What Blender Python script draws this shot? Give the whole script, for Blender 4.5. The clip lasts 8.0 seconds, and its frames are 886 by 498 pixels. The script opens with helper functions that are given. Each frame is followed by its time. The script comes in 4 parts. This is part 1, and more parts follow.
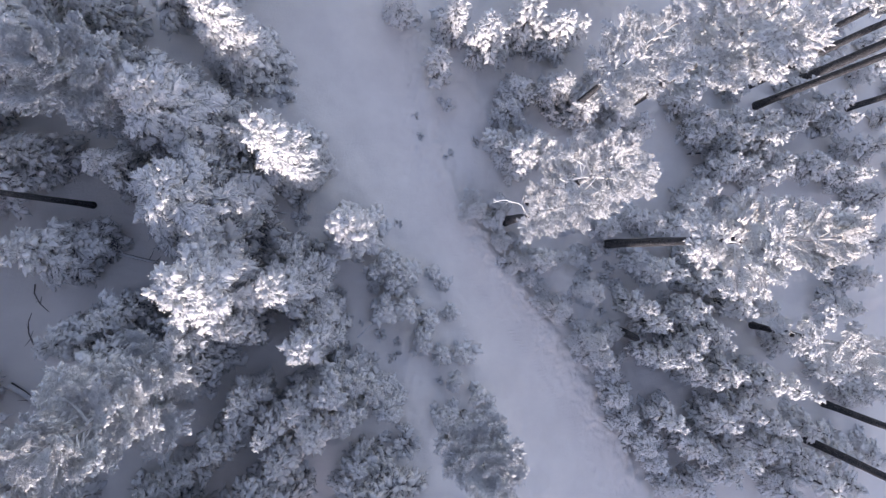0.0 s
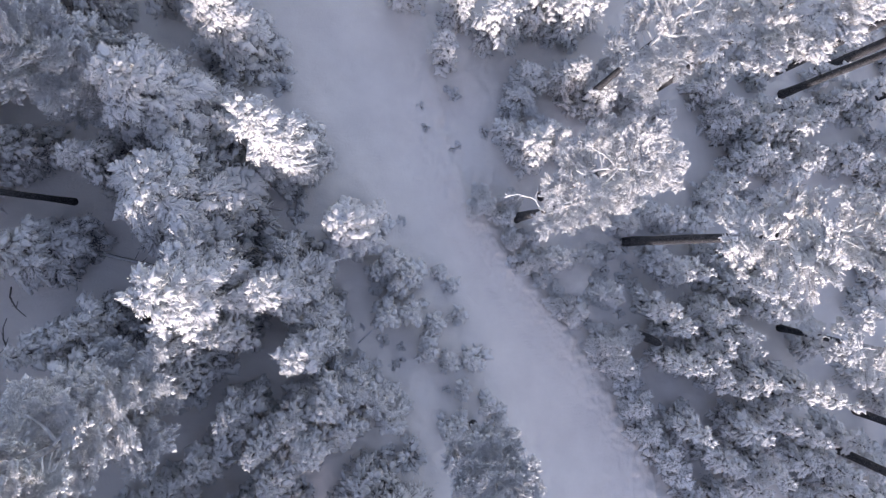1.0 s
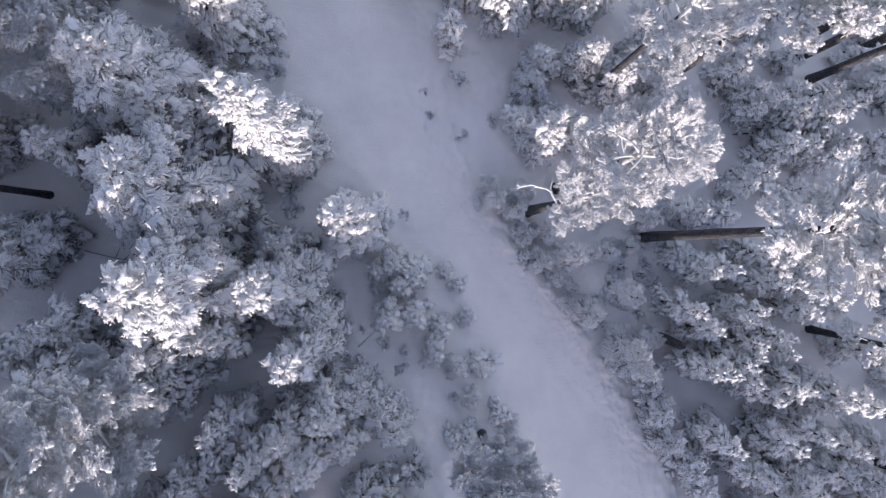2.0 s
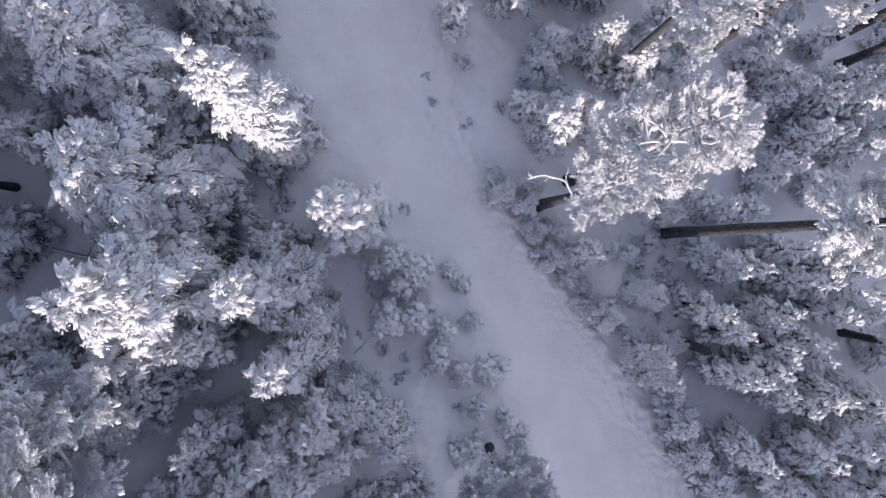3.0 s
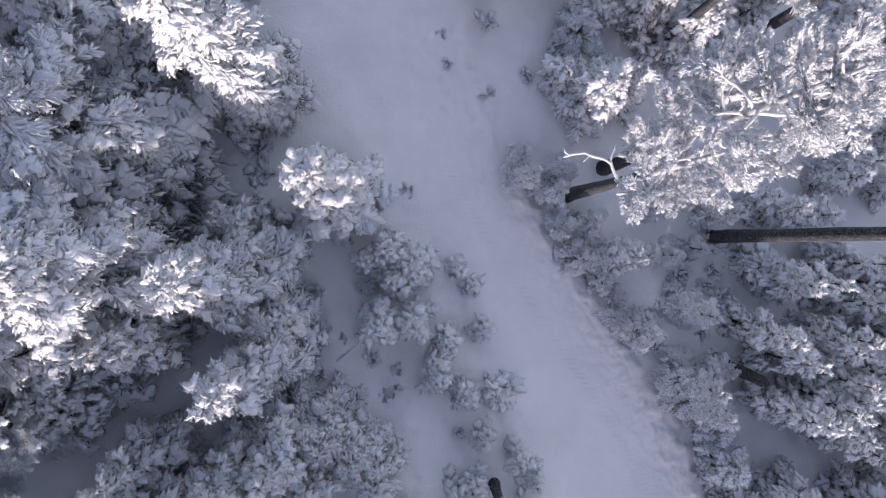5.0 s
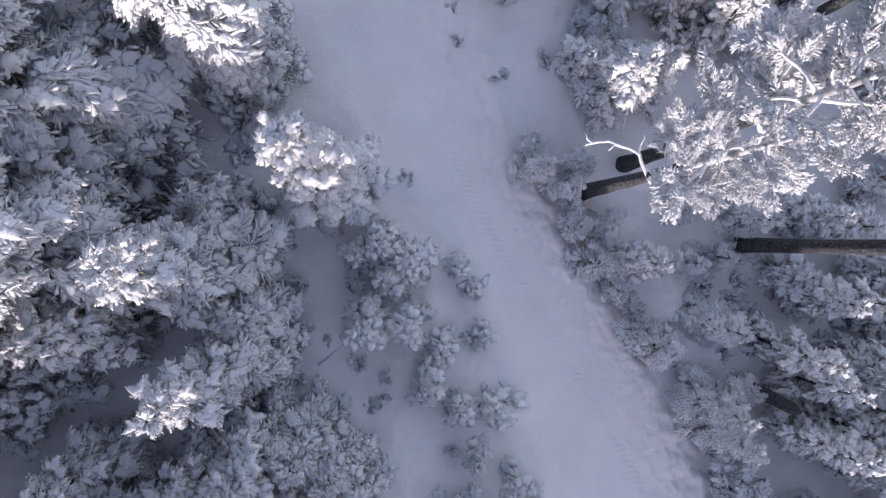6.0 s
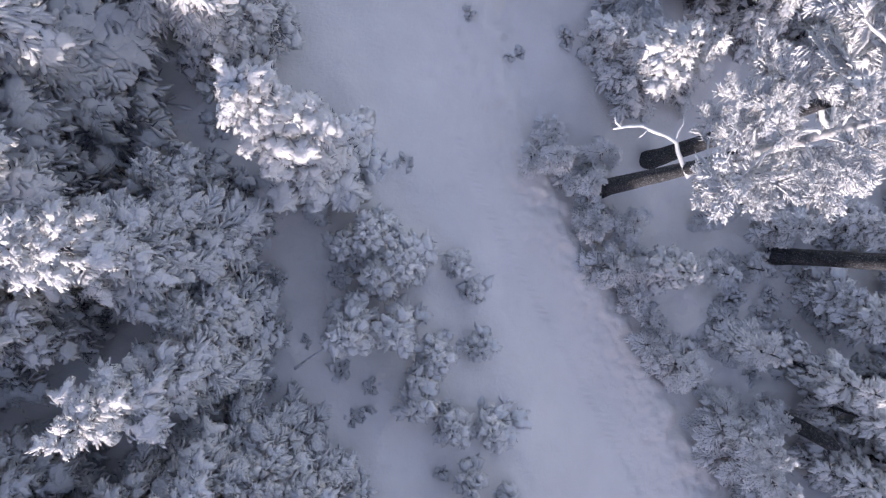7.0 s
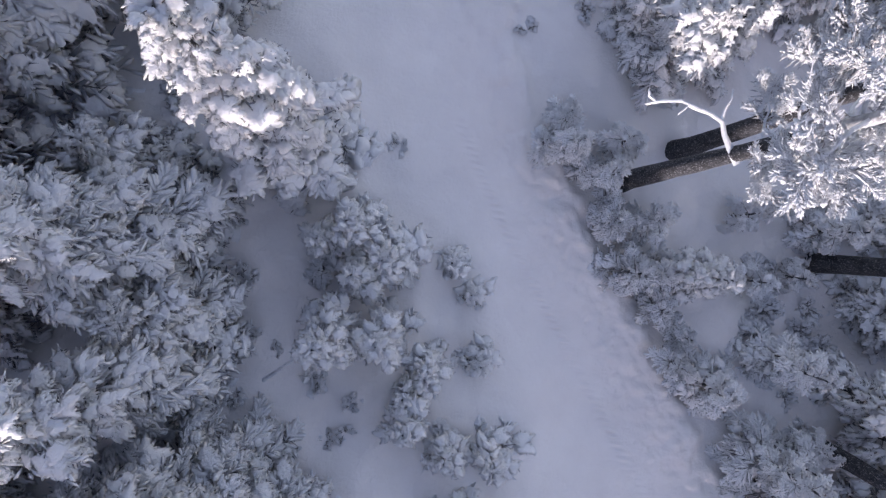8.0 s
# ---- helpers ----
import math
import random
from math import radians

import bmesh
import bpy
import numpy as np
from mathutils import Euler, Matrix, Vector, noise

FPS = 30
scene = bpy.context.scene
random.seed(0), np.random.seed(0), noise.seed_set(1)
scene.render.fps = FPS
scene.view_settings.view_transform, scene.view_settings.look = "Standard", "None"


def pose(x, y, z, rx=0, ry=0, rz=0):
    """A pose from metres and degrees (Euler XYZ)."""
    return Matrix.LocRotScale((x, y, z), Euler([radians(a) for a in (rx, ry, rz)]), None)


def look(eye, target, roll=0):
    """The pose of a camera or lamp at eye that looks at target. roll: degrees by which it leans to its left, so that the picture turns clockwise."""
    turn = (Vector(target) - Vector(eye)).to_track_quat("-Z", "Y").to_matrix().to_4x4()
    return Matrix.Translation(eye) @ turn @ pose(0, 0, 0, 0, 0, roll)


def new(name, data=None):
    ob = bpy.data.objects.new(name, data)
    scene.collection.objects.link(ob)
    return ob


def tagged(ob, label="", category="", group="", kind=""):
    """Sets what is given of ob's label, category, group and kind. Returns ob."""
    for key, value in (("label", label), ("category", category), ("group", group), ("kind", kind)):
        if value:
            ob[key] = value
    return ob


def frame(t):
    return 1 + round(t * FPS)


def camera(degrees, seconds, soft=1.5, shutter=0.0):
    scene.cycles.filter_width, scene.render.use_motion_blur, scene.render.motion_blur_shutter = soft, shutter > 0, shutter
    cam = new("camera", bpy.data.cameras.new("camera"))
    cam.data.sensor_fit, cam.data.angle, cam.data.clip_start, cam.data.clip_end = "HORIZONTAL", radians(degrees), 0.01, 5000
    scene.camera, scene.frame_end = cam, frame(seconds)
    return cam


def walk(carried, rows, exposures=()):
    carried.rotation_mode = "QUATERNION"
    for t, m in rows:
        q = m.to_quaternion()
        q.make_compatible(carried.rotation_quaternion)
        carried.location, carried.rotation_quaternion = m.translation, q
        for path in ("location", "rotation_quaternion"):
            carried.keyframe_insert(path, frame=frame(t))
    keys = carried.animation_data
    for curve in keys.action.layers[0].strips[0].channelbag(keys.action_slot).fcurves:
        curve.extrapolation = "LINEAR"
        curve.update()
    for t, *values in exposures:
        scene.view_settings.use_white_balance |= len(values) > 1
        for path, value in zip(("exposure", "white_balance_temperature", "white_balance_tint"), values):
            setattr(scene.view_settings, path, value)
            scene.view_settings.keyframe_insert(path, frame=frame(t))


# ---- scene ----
cam = camera(75.0, 8.0, soft=1.3)
# seconds; metres x, y, z; degrees about x, y, z
PATH = [
    (0.0, 0.0, 0.0, 32.522, 0.0, -4.0, 0.0),
    (0.5, 0.046, -0.004, 31.458, -0.096, -3.713, -0.105),
    (1.0, 0.044, -0.008, 30.366, -0.1, -3.505, -0.179),
    (1.5, 0.034, -0.027, 29.295, -0.239, -3.311, -0.267),
    (3.0, 0.128, -0.161, 25.939, -0.436, -2.897, -0.394),
    (3.5, 0.157, -0.226, 24.818, -0.464, -2.732, -0.423),
    (4.0, 0.181, -0.283, 23.716, -0.563, -2.683, -0.038),
    (4.5, 0.194, -0.344, 22.607, -0.704, -2.523, 1.247),
    (6.0, 0.393, -0.543, 19.339, -1.035, -2.245, 5.24),
    (6.5, 0.472, -0.617, 18.255, -0.964, -2.02, 6.501),
    (7.0, 0.613, -0.706, 17.167, -1.078, -1.879, 7.86),
    (7.5, 0.749, -0.747, 16.066, -1.09, -1.628, 8.697),
    (8.0, 0.893, -0.793, 14.941, -1.113, -1.511, 9.241),
]
walk(cam, [(t, pose(x, y, z, rx, ry, rz)) for t, x, y, z, rx, ry, rz in PATH],
     [(0.0, 1.20, 7960.0, 33.0), (4.0, 1.14, 7900.0, 33.5), (8.0, 1.24, 7800.0, 34.0)])

# ---- light ----
SUN_EL, SUN_AZ = 13.0, 174.0  # degrees; azimuth clockwise from +y
world = bpy.data.worlds.new("winter_sky")
scene.world = world
world.use_nodes = True
wn = world.node_tree.nodes
sky = wn.new("ShaderNodeTexSky")
sky.sky_type = "NISHITA"
sky.sun_disc = False
sky.sun_elevation, sky.sun_rotation = radians(SUN_EL), radians(SUN_AZ)
sky.air_density, sky.dust_density, sky.ozone_density = 1.0, 0.7, 1.5
wn["Background"].inputs["Strength"].default_value = 0.15
world.node_tree.links.new(sky.outputs["Color"], wn["Background"].inputs["Color"])
sun_data = bpy.data.lights.new("sun", "SUN")
sun_data.energy, sun_data.angle, sun_data.color = 2.75, radians(0.6), (0.87, 0.97, 1.0)
sun = new("sun", sun_data)
az, el = radians(SUN_AZ), radians(SUN_EL)
to_sun = Vector((math.sin(az) * math.cos(el), math.cos(az) * math.cos(el), math.sin(el)))
sun.matrix_world = look(to_sun * 300, (0, 0, 0))


# ---- materials ----
def material(name):
    m = bpy.data.materials.new(name)
    m.use_nodes = True
    return m, m.node_tree.nodes, m.node_tree.links, m.node_tree.nodes["Principled BSDF"]


def noise_node(nodes, links, scale, detail=4.0, rough=0.6, coords=None):
    n = nodes.new("ShaderNodeTexNoise")
    n.inputs["Scale"].default_value, n.inputs["Detail"].default_value, n.inputs["Roughness"].default_value = scale, detail, rough
    links.new(coords, n.inputs["Vector"])
    return n


def ramp(nodes, links, source, low, high, c0, c1):
    r = nodes.new("ShaderNodeValToRGB")
    r.color_ramp.elements[0].position, r.color_ramp.elements[1].position = low, high
    r.color_ramp.elements[0].color, r.color_ramp.elements[1].color = (*c0, 1), (*c1, 1)
    links.new(source, r.inputs["Fac"])
    return r


def surface(name, c0, c1, scale, rough, bump, bump_scale, low=0.35, high=0.65, stretch=(1, 1, 1), fine=None):
    """A rough natural surface: colour mottled between c0 and c1, with relief at two scales."""
    m, nodes, links, bsdf = material(name)
    co = nodes.new("ShaderNodeTexCoord")
    mp = nodes.new("ShaderNodeMapping")
    mp.inputs["Scale"].default_value = stretch
    links.new(co.outputs["Object"], mp.inputs["Vector"])
    a = noise_node(nodes, links, scale, coords=mp.outputs["Vector"])
    r = ramp(nodes, links, a.outputs["Fac"], low, high, c0, c1)
    colour = r.outputs["Color"]
    b = noise_node(nodes, links, bump_scale, 6.0, 0.65, coords=mp.outputs["Vector"])
    if fine:
        mix = nodes.new("ShaderNodeMix")
        mix.data_type = "RGBA"
        r2 = ramp(nodes, links, b.outputs["Fac"], 0.54, 0.68, (0, 0, 0), (0.75, 0.75, 0.75))
        links.new(r2.outputs["Color"], mix.inputs["Factor"])
        links.new(colour, mix.inputs["A"])
        mix.inputs["B"].default_value = (*fine, 1)
        colour = mix.outputs["Result"]
    links.new(colour, bsdf.inputs["Base Color"])
    bsdf.inputs["Roughness"].default_value = rough
    bsdf.inputs["Specular IOR Level"].default_value = 0.25
    bp = nodes.new("ShaderNodeBump")
    bp.inputs["Strength"].default_value, bp.inputs["Distance"].default_value = bump, 0.05
    links.new(b.outputs["Fac"], bp.inputs["Height"])
    links.new(bp.outputs["Normal"], bsdf.inputs["Normal"])
    return m


SNOW_GROUND = surface("ground_snow", (0.825, 0.80, 0.795), (0.895, 0.87, 0.86), 0.45, 0.75, 0.6, 9.0)
SNOW_LOAD = surface("branch_snow", (0.80, 0.82, 0.85), (0.90, 0.915, 0.94), 3.0, 0.7, 0.9, 22.0)
FROST = surface("rime_frost", (0.66, 0.69, 0.73), (0.86, 0.88, 0.91), 5.0, 0.7, 0.6, 30.0)
FROSTED_TWIG = surface("frosted_twig", (0.26, 0.265, 0.28), (0.62, 0.63, 0.66), 5.0, 0.85, 0.6, 30.0)
NEEDLES = surface("frosted_needles", (0.085, 0.095, 0.115), (0.38, 0.40, 0.44), 4.0, 0.8, 0.6, 40.0)
BARK = surface("pine_bark", (0.026, 0.027, 0.032), (0.066, 0.068, 0.078), 7.0, 0.9, 1.0, 30.0, stretch=(1, 1, 0.55), fine=(0.40, 0.41, 0.44))
SOFT_SNOW = surface("soft_fresh_snow", (0.82, 0.845, 0.88), (0.90, 0.915, 0.94), 3.0, 0.7, 0.9, 22.0)
LIMB = surface("frosted_limb", (0.14, 0.135, 0.135), (0.45, 0.45, 0.46), 6.0, 0.85, 0.8, 25.0)
DRY_TWIG = surface("dry_twig", (0.07, 0.06, 0.055), (0.25, 0.24, 0.24), 7.0, 0.85, 0.6, 30.0)


# ---- mesh building ----
class Mesher:
    """Gathers vertex and face arrays, each with a material slot, and makes one mesh of them."""

    def __init__(self):
        self.co, self.tri, self.quad, self.n, self.slot = [], [], [], 0, 0
        self.tri_slot, self.quad_slot = [], []

    def add(self, co, tri=None, quad=None):
        if tri is not None and len(tri):
            self.tri.append(tri + self.n)
            self.tri_slot.append(np.full(len(tri), self.slot))
        if quad is not None and len(quad):
            self.quad.append(quad + self.n)
            self.quad_slot.append(np.full(len(quad), self.slot))
        self.co.append(co)
        self.n += len(co)

    def merge(self, other, turn, at):
        """Adds all of another mesher, turned by a 3 x 3 matrix and moved to at."""
        self.co.append(np.concatenate(other.co) @ turn.T + at)
        self.tri += [t + self.n for t in other.tri]
        self.quad += [q + self.n for q in other.quad]
        self.tri_slot += other.tri_slot
        self.quad_slot += other.quad_slot
        self.n += len(self.co[-1])

    def only(self, slots):
        """The same vertices with the faces of these slots alone."""
        m = Mesher()
        m.co, m.n = self.co, self.n
        for t, k in zip(self.tri, self.tri_slot):
            if int(k[0]) in slots:
                m.tri.append(t)
                m.tri_slot.append(k)
        for q, k in zip(self.quad, self.quad_slot):
            if int(k[0]) in slots:
                m.quad.append(q)
                m.quad_slot.append(k)
        used = np.unique(np.concatenate([f.ravel() for f in m.tri + m.quad]))
        index = np.zeros(self.n, int)
        index[used] = np.arange(len(used))
        m.co, m.n = [np.concatenate(self.co)[used]], len(used)
        m.tri, m.quad = [index[t] for t in m.tri], [index[q] for q in m.quad]
        return m

    def mesh(self, name, mats):
        me = bpy.data.meshes.new(name)
        co = np.concatenate(self.co).astype(np.float32)
        tri = np.concatenate(self.tri) if self.tri else np.zeros((0, 3), int)
        quad = np.concatenate(self.quad) if self.quad else np.zeros((0, 4), int)
        slots = np.concatenate(self.tri_slot + self.quad_slot).astype(np.int32)
        loops = np.concatenate([tri.ravel(), quad.ravel()]).astype(np.int32)
        starts = np.concatenate([np.arange(len(tri)) * 3, len(tri) * 3 + np.arange(len(quad)) * 4]).astype(np.int32)
        me.vertices.add(len(co))
        me.vertices.foreach_set("co", co.ravel())
        me.loops.add(len(loops))
        me.loops.foreach_set("vertex_index", loops)
        me.polygons.add(len(starts))
        me.polygons.foreach_set("loop_start", starts)
        me.polygons.foreach_set("use_smooth", np.ones(len(starts), dtype=bool))
        me.polygons.foreach_set("material_index", slots)
        me.update(calc_edges=True)
        me.validate()
        for mat in mats:
            me.materials.append(mat)
        return me


def part(name, mesh, parent, label=""):
    ob = new(name, mesh)
    ob.parent = parent
    return tagged(ob, label)


def basis(d, up=(0, 0, 1)):
    """Frames (x along d, z near up) for rows of directions."""
    d = d / np.linalg.norm(d, axis=-1, keepdims=True)
    y = np.cross(np.broadcast_to(np.array(up, float), d.shape), d)
    n = np.linalg.norm(y, axis=-1, keepdims=True)
    y = np.where(n > 1e-4, y / np.maximum(n, 1e-6), np.array([0.0, 1.0, 0.0]))
    z = np.cross(d, y)
    return np.stack([d, y, z], -1)


def pad_shape(fingers, seed, rings=2, blunt=1.0):
    """A pad of snow on a flat spray, one long along +x: blunt fingers round the rim, a lumpy top and a flat underside."""
    rng = np.random.default_rng(seed)
    co, tri = [], []
    turn = rng.uniform(0, 6.28)

    def spot(a, out, z):
        out *= 1.0 + 0.14 * math.sin(2 * a + turn) + 0.10 * math.sin(3 * a + 2 * turn)
        co.append((0.5 + 0.5 * math.cos(a) * out, 0.42 * math.sin(a) * out * (1.12 - 0.22 * math.cos(a)), z))

    step_a = 2 * np.pi / fingers
    for q in range(fingers):
        a, out, dip = (q + rng.uniform(-0.18, 0.18)) * step_a, 1.0 + blunt * rng.uniform(-0.12, 0.30), -0.10 - 0.10 * rng.uniform(0, 1)
        w = 0.5 * step_a * rng.uniform(0.42, 0.62)
        spot(a - w, out, dip)
        spot(a + w, out * rng.uniform(0.92, 1.05), dip)
        spot(a + 0.5 * step_a, 1.0 - blunt * rng.uniform(0.20, 0.40), -0.10)
    n = 3 * fingers
    for q in range(fingers):
        spot(q * step_a, rng.uniform(0.55, 0.78), 0.05 + rng.normal(0, 0.035))
    inner = max(fingers // 2, 3)
    if rings > 1:
        for q in range(inner):
            spot(2 * np.pi * q / inner, rng.uniform(0.24, 0.42), 0.10 + rng.normal(0, 0.04))
    co += [(0.5, 0.0, 0.12 + rng.normal(0, 0.03)), (0.48, 0.0, -0.14)]
    top = len(co) - 2
    for q in range(fingers):
        p, m0, m1 = 3 * q, n + q, n + (q + 1) % fingers
        tri += [(m0, p, p + 1), (m0, p + 1, p + 2), (m0, p + 2, m1), (m1, p + 2, (p + 3) % n)]
    base, m = n, fingers
    if rings > 1:
        i = j = 0
        while i < fingers or j < inner:
            p, q = n + i % fingers, n + fingers + j % inner
            if j * fingers >= i * inner and i < fingers:
                tri.append((q, p, n + (i + 1) % fingers))
                i += 1
            else:
                tri.append((q, p, n + fingers + (j + 1) % inner))
                j += 1
        base, m = n + fingers, inner
    tri += [(top, base + q, base + (q + 1) % m) for q in range(m)]
    tri += [(top + 1, (q + 1) % n, q) for q in range(n)]
    return np.array(co, float), np.array(tri), None


PADS, SMALL_PADS = [pad_shape(11, 400 + k, 2, 0.95) for k in range(7)], [pad_shape(5, 420 + k, 1) for k in range(6)]
ROUND_PADS = [pad_shape(10, 430 + k, 2, 0.7) for k in range(6)]


def twig_shape(pairs, seed):
    """A rimed twig, one long along +x: a thin spine with slender three-sided side shoots."""
    rng = np.random.default_rng(seed)
    co, tri = [(0, 0.032, -0.01), (0, -0.032, -0.01), (0, 0, 0.04), (1.0, 0, 0)], [(0, 3, 2), (1, 2, 3), (1, 3, 0)]
    for k in range(pairs):
        x = 0.08 + 0.82 * (k + rng.uniform(-0.25, 0.25)) / pairs
        for side in (1, -1):
            n, ln = len(co), (0.42 - 0.26 * k / pairs) * rng.uniform(0.6, 1.25)
            w, tip = 0.031, (x + ln * rng.uniform(0.5, 0.9), side * ln, rng.normal(0.02, 0.06))
            co += [(x - w, 0, -0.01), (x + w, 0, -0.01), (x, 0, 0.03), (0.5 * (x + tip[0]) + w, 0.5 * tip[1], 0.5 * tip[2] - 0.01), (0.5 * (x + tip[0]) - w, 0.5 * tip[1], 0.5 * tip[2]), tip]
            tri += [(n, n + 2, n + 4), (n + 2, n + 1, n + 3), (n + 2, n + 3, n + 4), (n + 4, n + 3, n + 5), (n, n + 4, n + 3)]
    return np.array(co, float), np.array(tri), None


TWIGS = [twig_shape(5, 440 + k) for k in range(6)]
SHORT_TWIGS = [twig_shape(3, 450 + k) for k in range(5)]
STUB = (np.array([(-0.05, 0, 0), (0.7, 1.0, -0.35), (0.7, 0.0, 0.95), (0.7, -1.0, -0.3), (1.0, 0, -0.05)], float), np.array([(0, 2, 1), (0, 3, 2), (0, 1, 3), (4, 1, 2), (4, 2, 3), (4, 3, 1)]), None)

CLUB = (np.array([(-0.03, 0, 0)] + [(x, q * math.cos(a), q * math.sin(a)) for x, q in ((0.35, 0.85), (0.82, 1.0)) for a in (1.57, 3.14, 4.71, 6.28)] + [(1.0, 0, 0.1)], float),
        np.array([(0, 1 + (k + 1) % 4, 1 + k) for k in range(4)] + [(9, 5 + k, 5 + (k + 1) % 4) for k in range(4)]), np.array([(1 + k, 1 + (k + 1) % 4, 5 + (k + 1) % 4, 5 + k) for k in range(4)]))


def put(mesher, shape, origin, direction, length, width, height, rng, jitter=0.0):
    """Many copies of a small shape: arrays of origins, directions and sizes."""
    form, tri, quad = shape
    n, k = len(origin), len(form)
    if n == 0:
        return
    local = form[None] * np.stack([length, width, height], -1)[:, None, :]
    if jitter:
        local = local + rng.normal(0, jitter, local.shape) * np.minimum(width, length)[:, None, None]
    co = np.einsum("nij,nkj->nki", basis(direction), local) + origin[:, None, :]
    base = (np.arange(n) * k)[:, None, None]
    mesher.add(co.reshape(-1, 3), (tri[None] + base).reshape(-1, 3), None if quad is None else (quad[None] + base).reshape(-1, 4))


def tube(mesher, points, radii, sides=6, rough=0.0, rng=None):
    """A tapered tube along points."""
    p, r = np.array(points, float), np.array(radii, float)
    d = np.gradient(p, axis=0)
    m = basis(d, (0.12, 0.31, 0.94) if abs(d[0][2]) < 0.9 * np.linalg.norm(d[0]) else (1, 0, 0))
    a = np.linspace(0, 2 * np.pi, sides, endpoint=False)
    ring = np.stack([np.cos(a), np.sin(a)], -1)
    rr = np.repeat(r[:, None], sides, 1)
    if rough:
        rr = rr * (1 + rng.normal(0, rough, rr.shape))
    co = p[:, None, :] + rr[..., None] * (ring[None, :, 0, None] * m[:, None, :, 1] + ring[None, :, 1, None] * m[:, None, :, 2])
    n = len(p)
    i, j = np.meshgrid(np.arange(n - 1), np.arange(sides), indexing="ij")
    q = np.stack([i * sides + j, i * sides + (j + 1) % sides, (i + 1) * sides + (j + 1) % sides, (i + 1) * sides + j], -1).reshape(-1, 4)
    cap = np.array([(n * sides, (n - 1) * sides + k, (n - 1) * sides + (k + 1) % sides) for k in range(sides)])
    mesher.add(np.concatenate([co.reshape(-1, 3), p[-1:] + (p[-1] - p[-2]) * 0.02]), cap, q)


def turned(v, ang):
    """Rows of vectors turned about z."""
    c, s = np.cos(ang), np.sin(ang)
    return np.stack([c * v[..., 0] - s * v[..., 1], s * v[..., 0] + c * v[..., 1], v[..., 2]], -1)


WOOD, GREEN, WHITE = 0, 1, 2


def burst(b, at, way, size, n, rng, spread=0.8):
    """A brush of slender rimed needles that fans out from a twig's end."""
    d = turned(np.repeat((way / np.linalg.norm(way))[None], n, 0), rng.normal(0, spread, n))
    d[:, 2] += rng.normal(0.18, 0.32, n)
    ln, w = size * rng.uniform(0.7, 1.35, n), size * rng.uniform(0.055, 0.10, n)
    put(b, STUB, at + rng.normal(0, 0.16 * size, (n, 3)), d, ln, w, w, rng, 0.1)


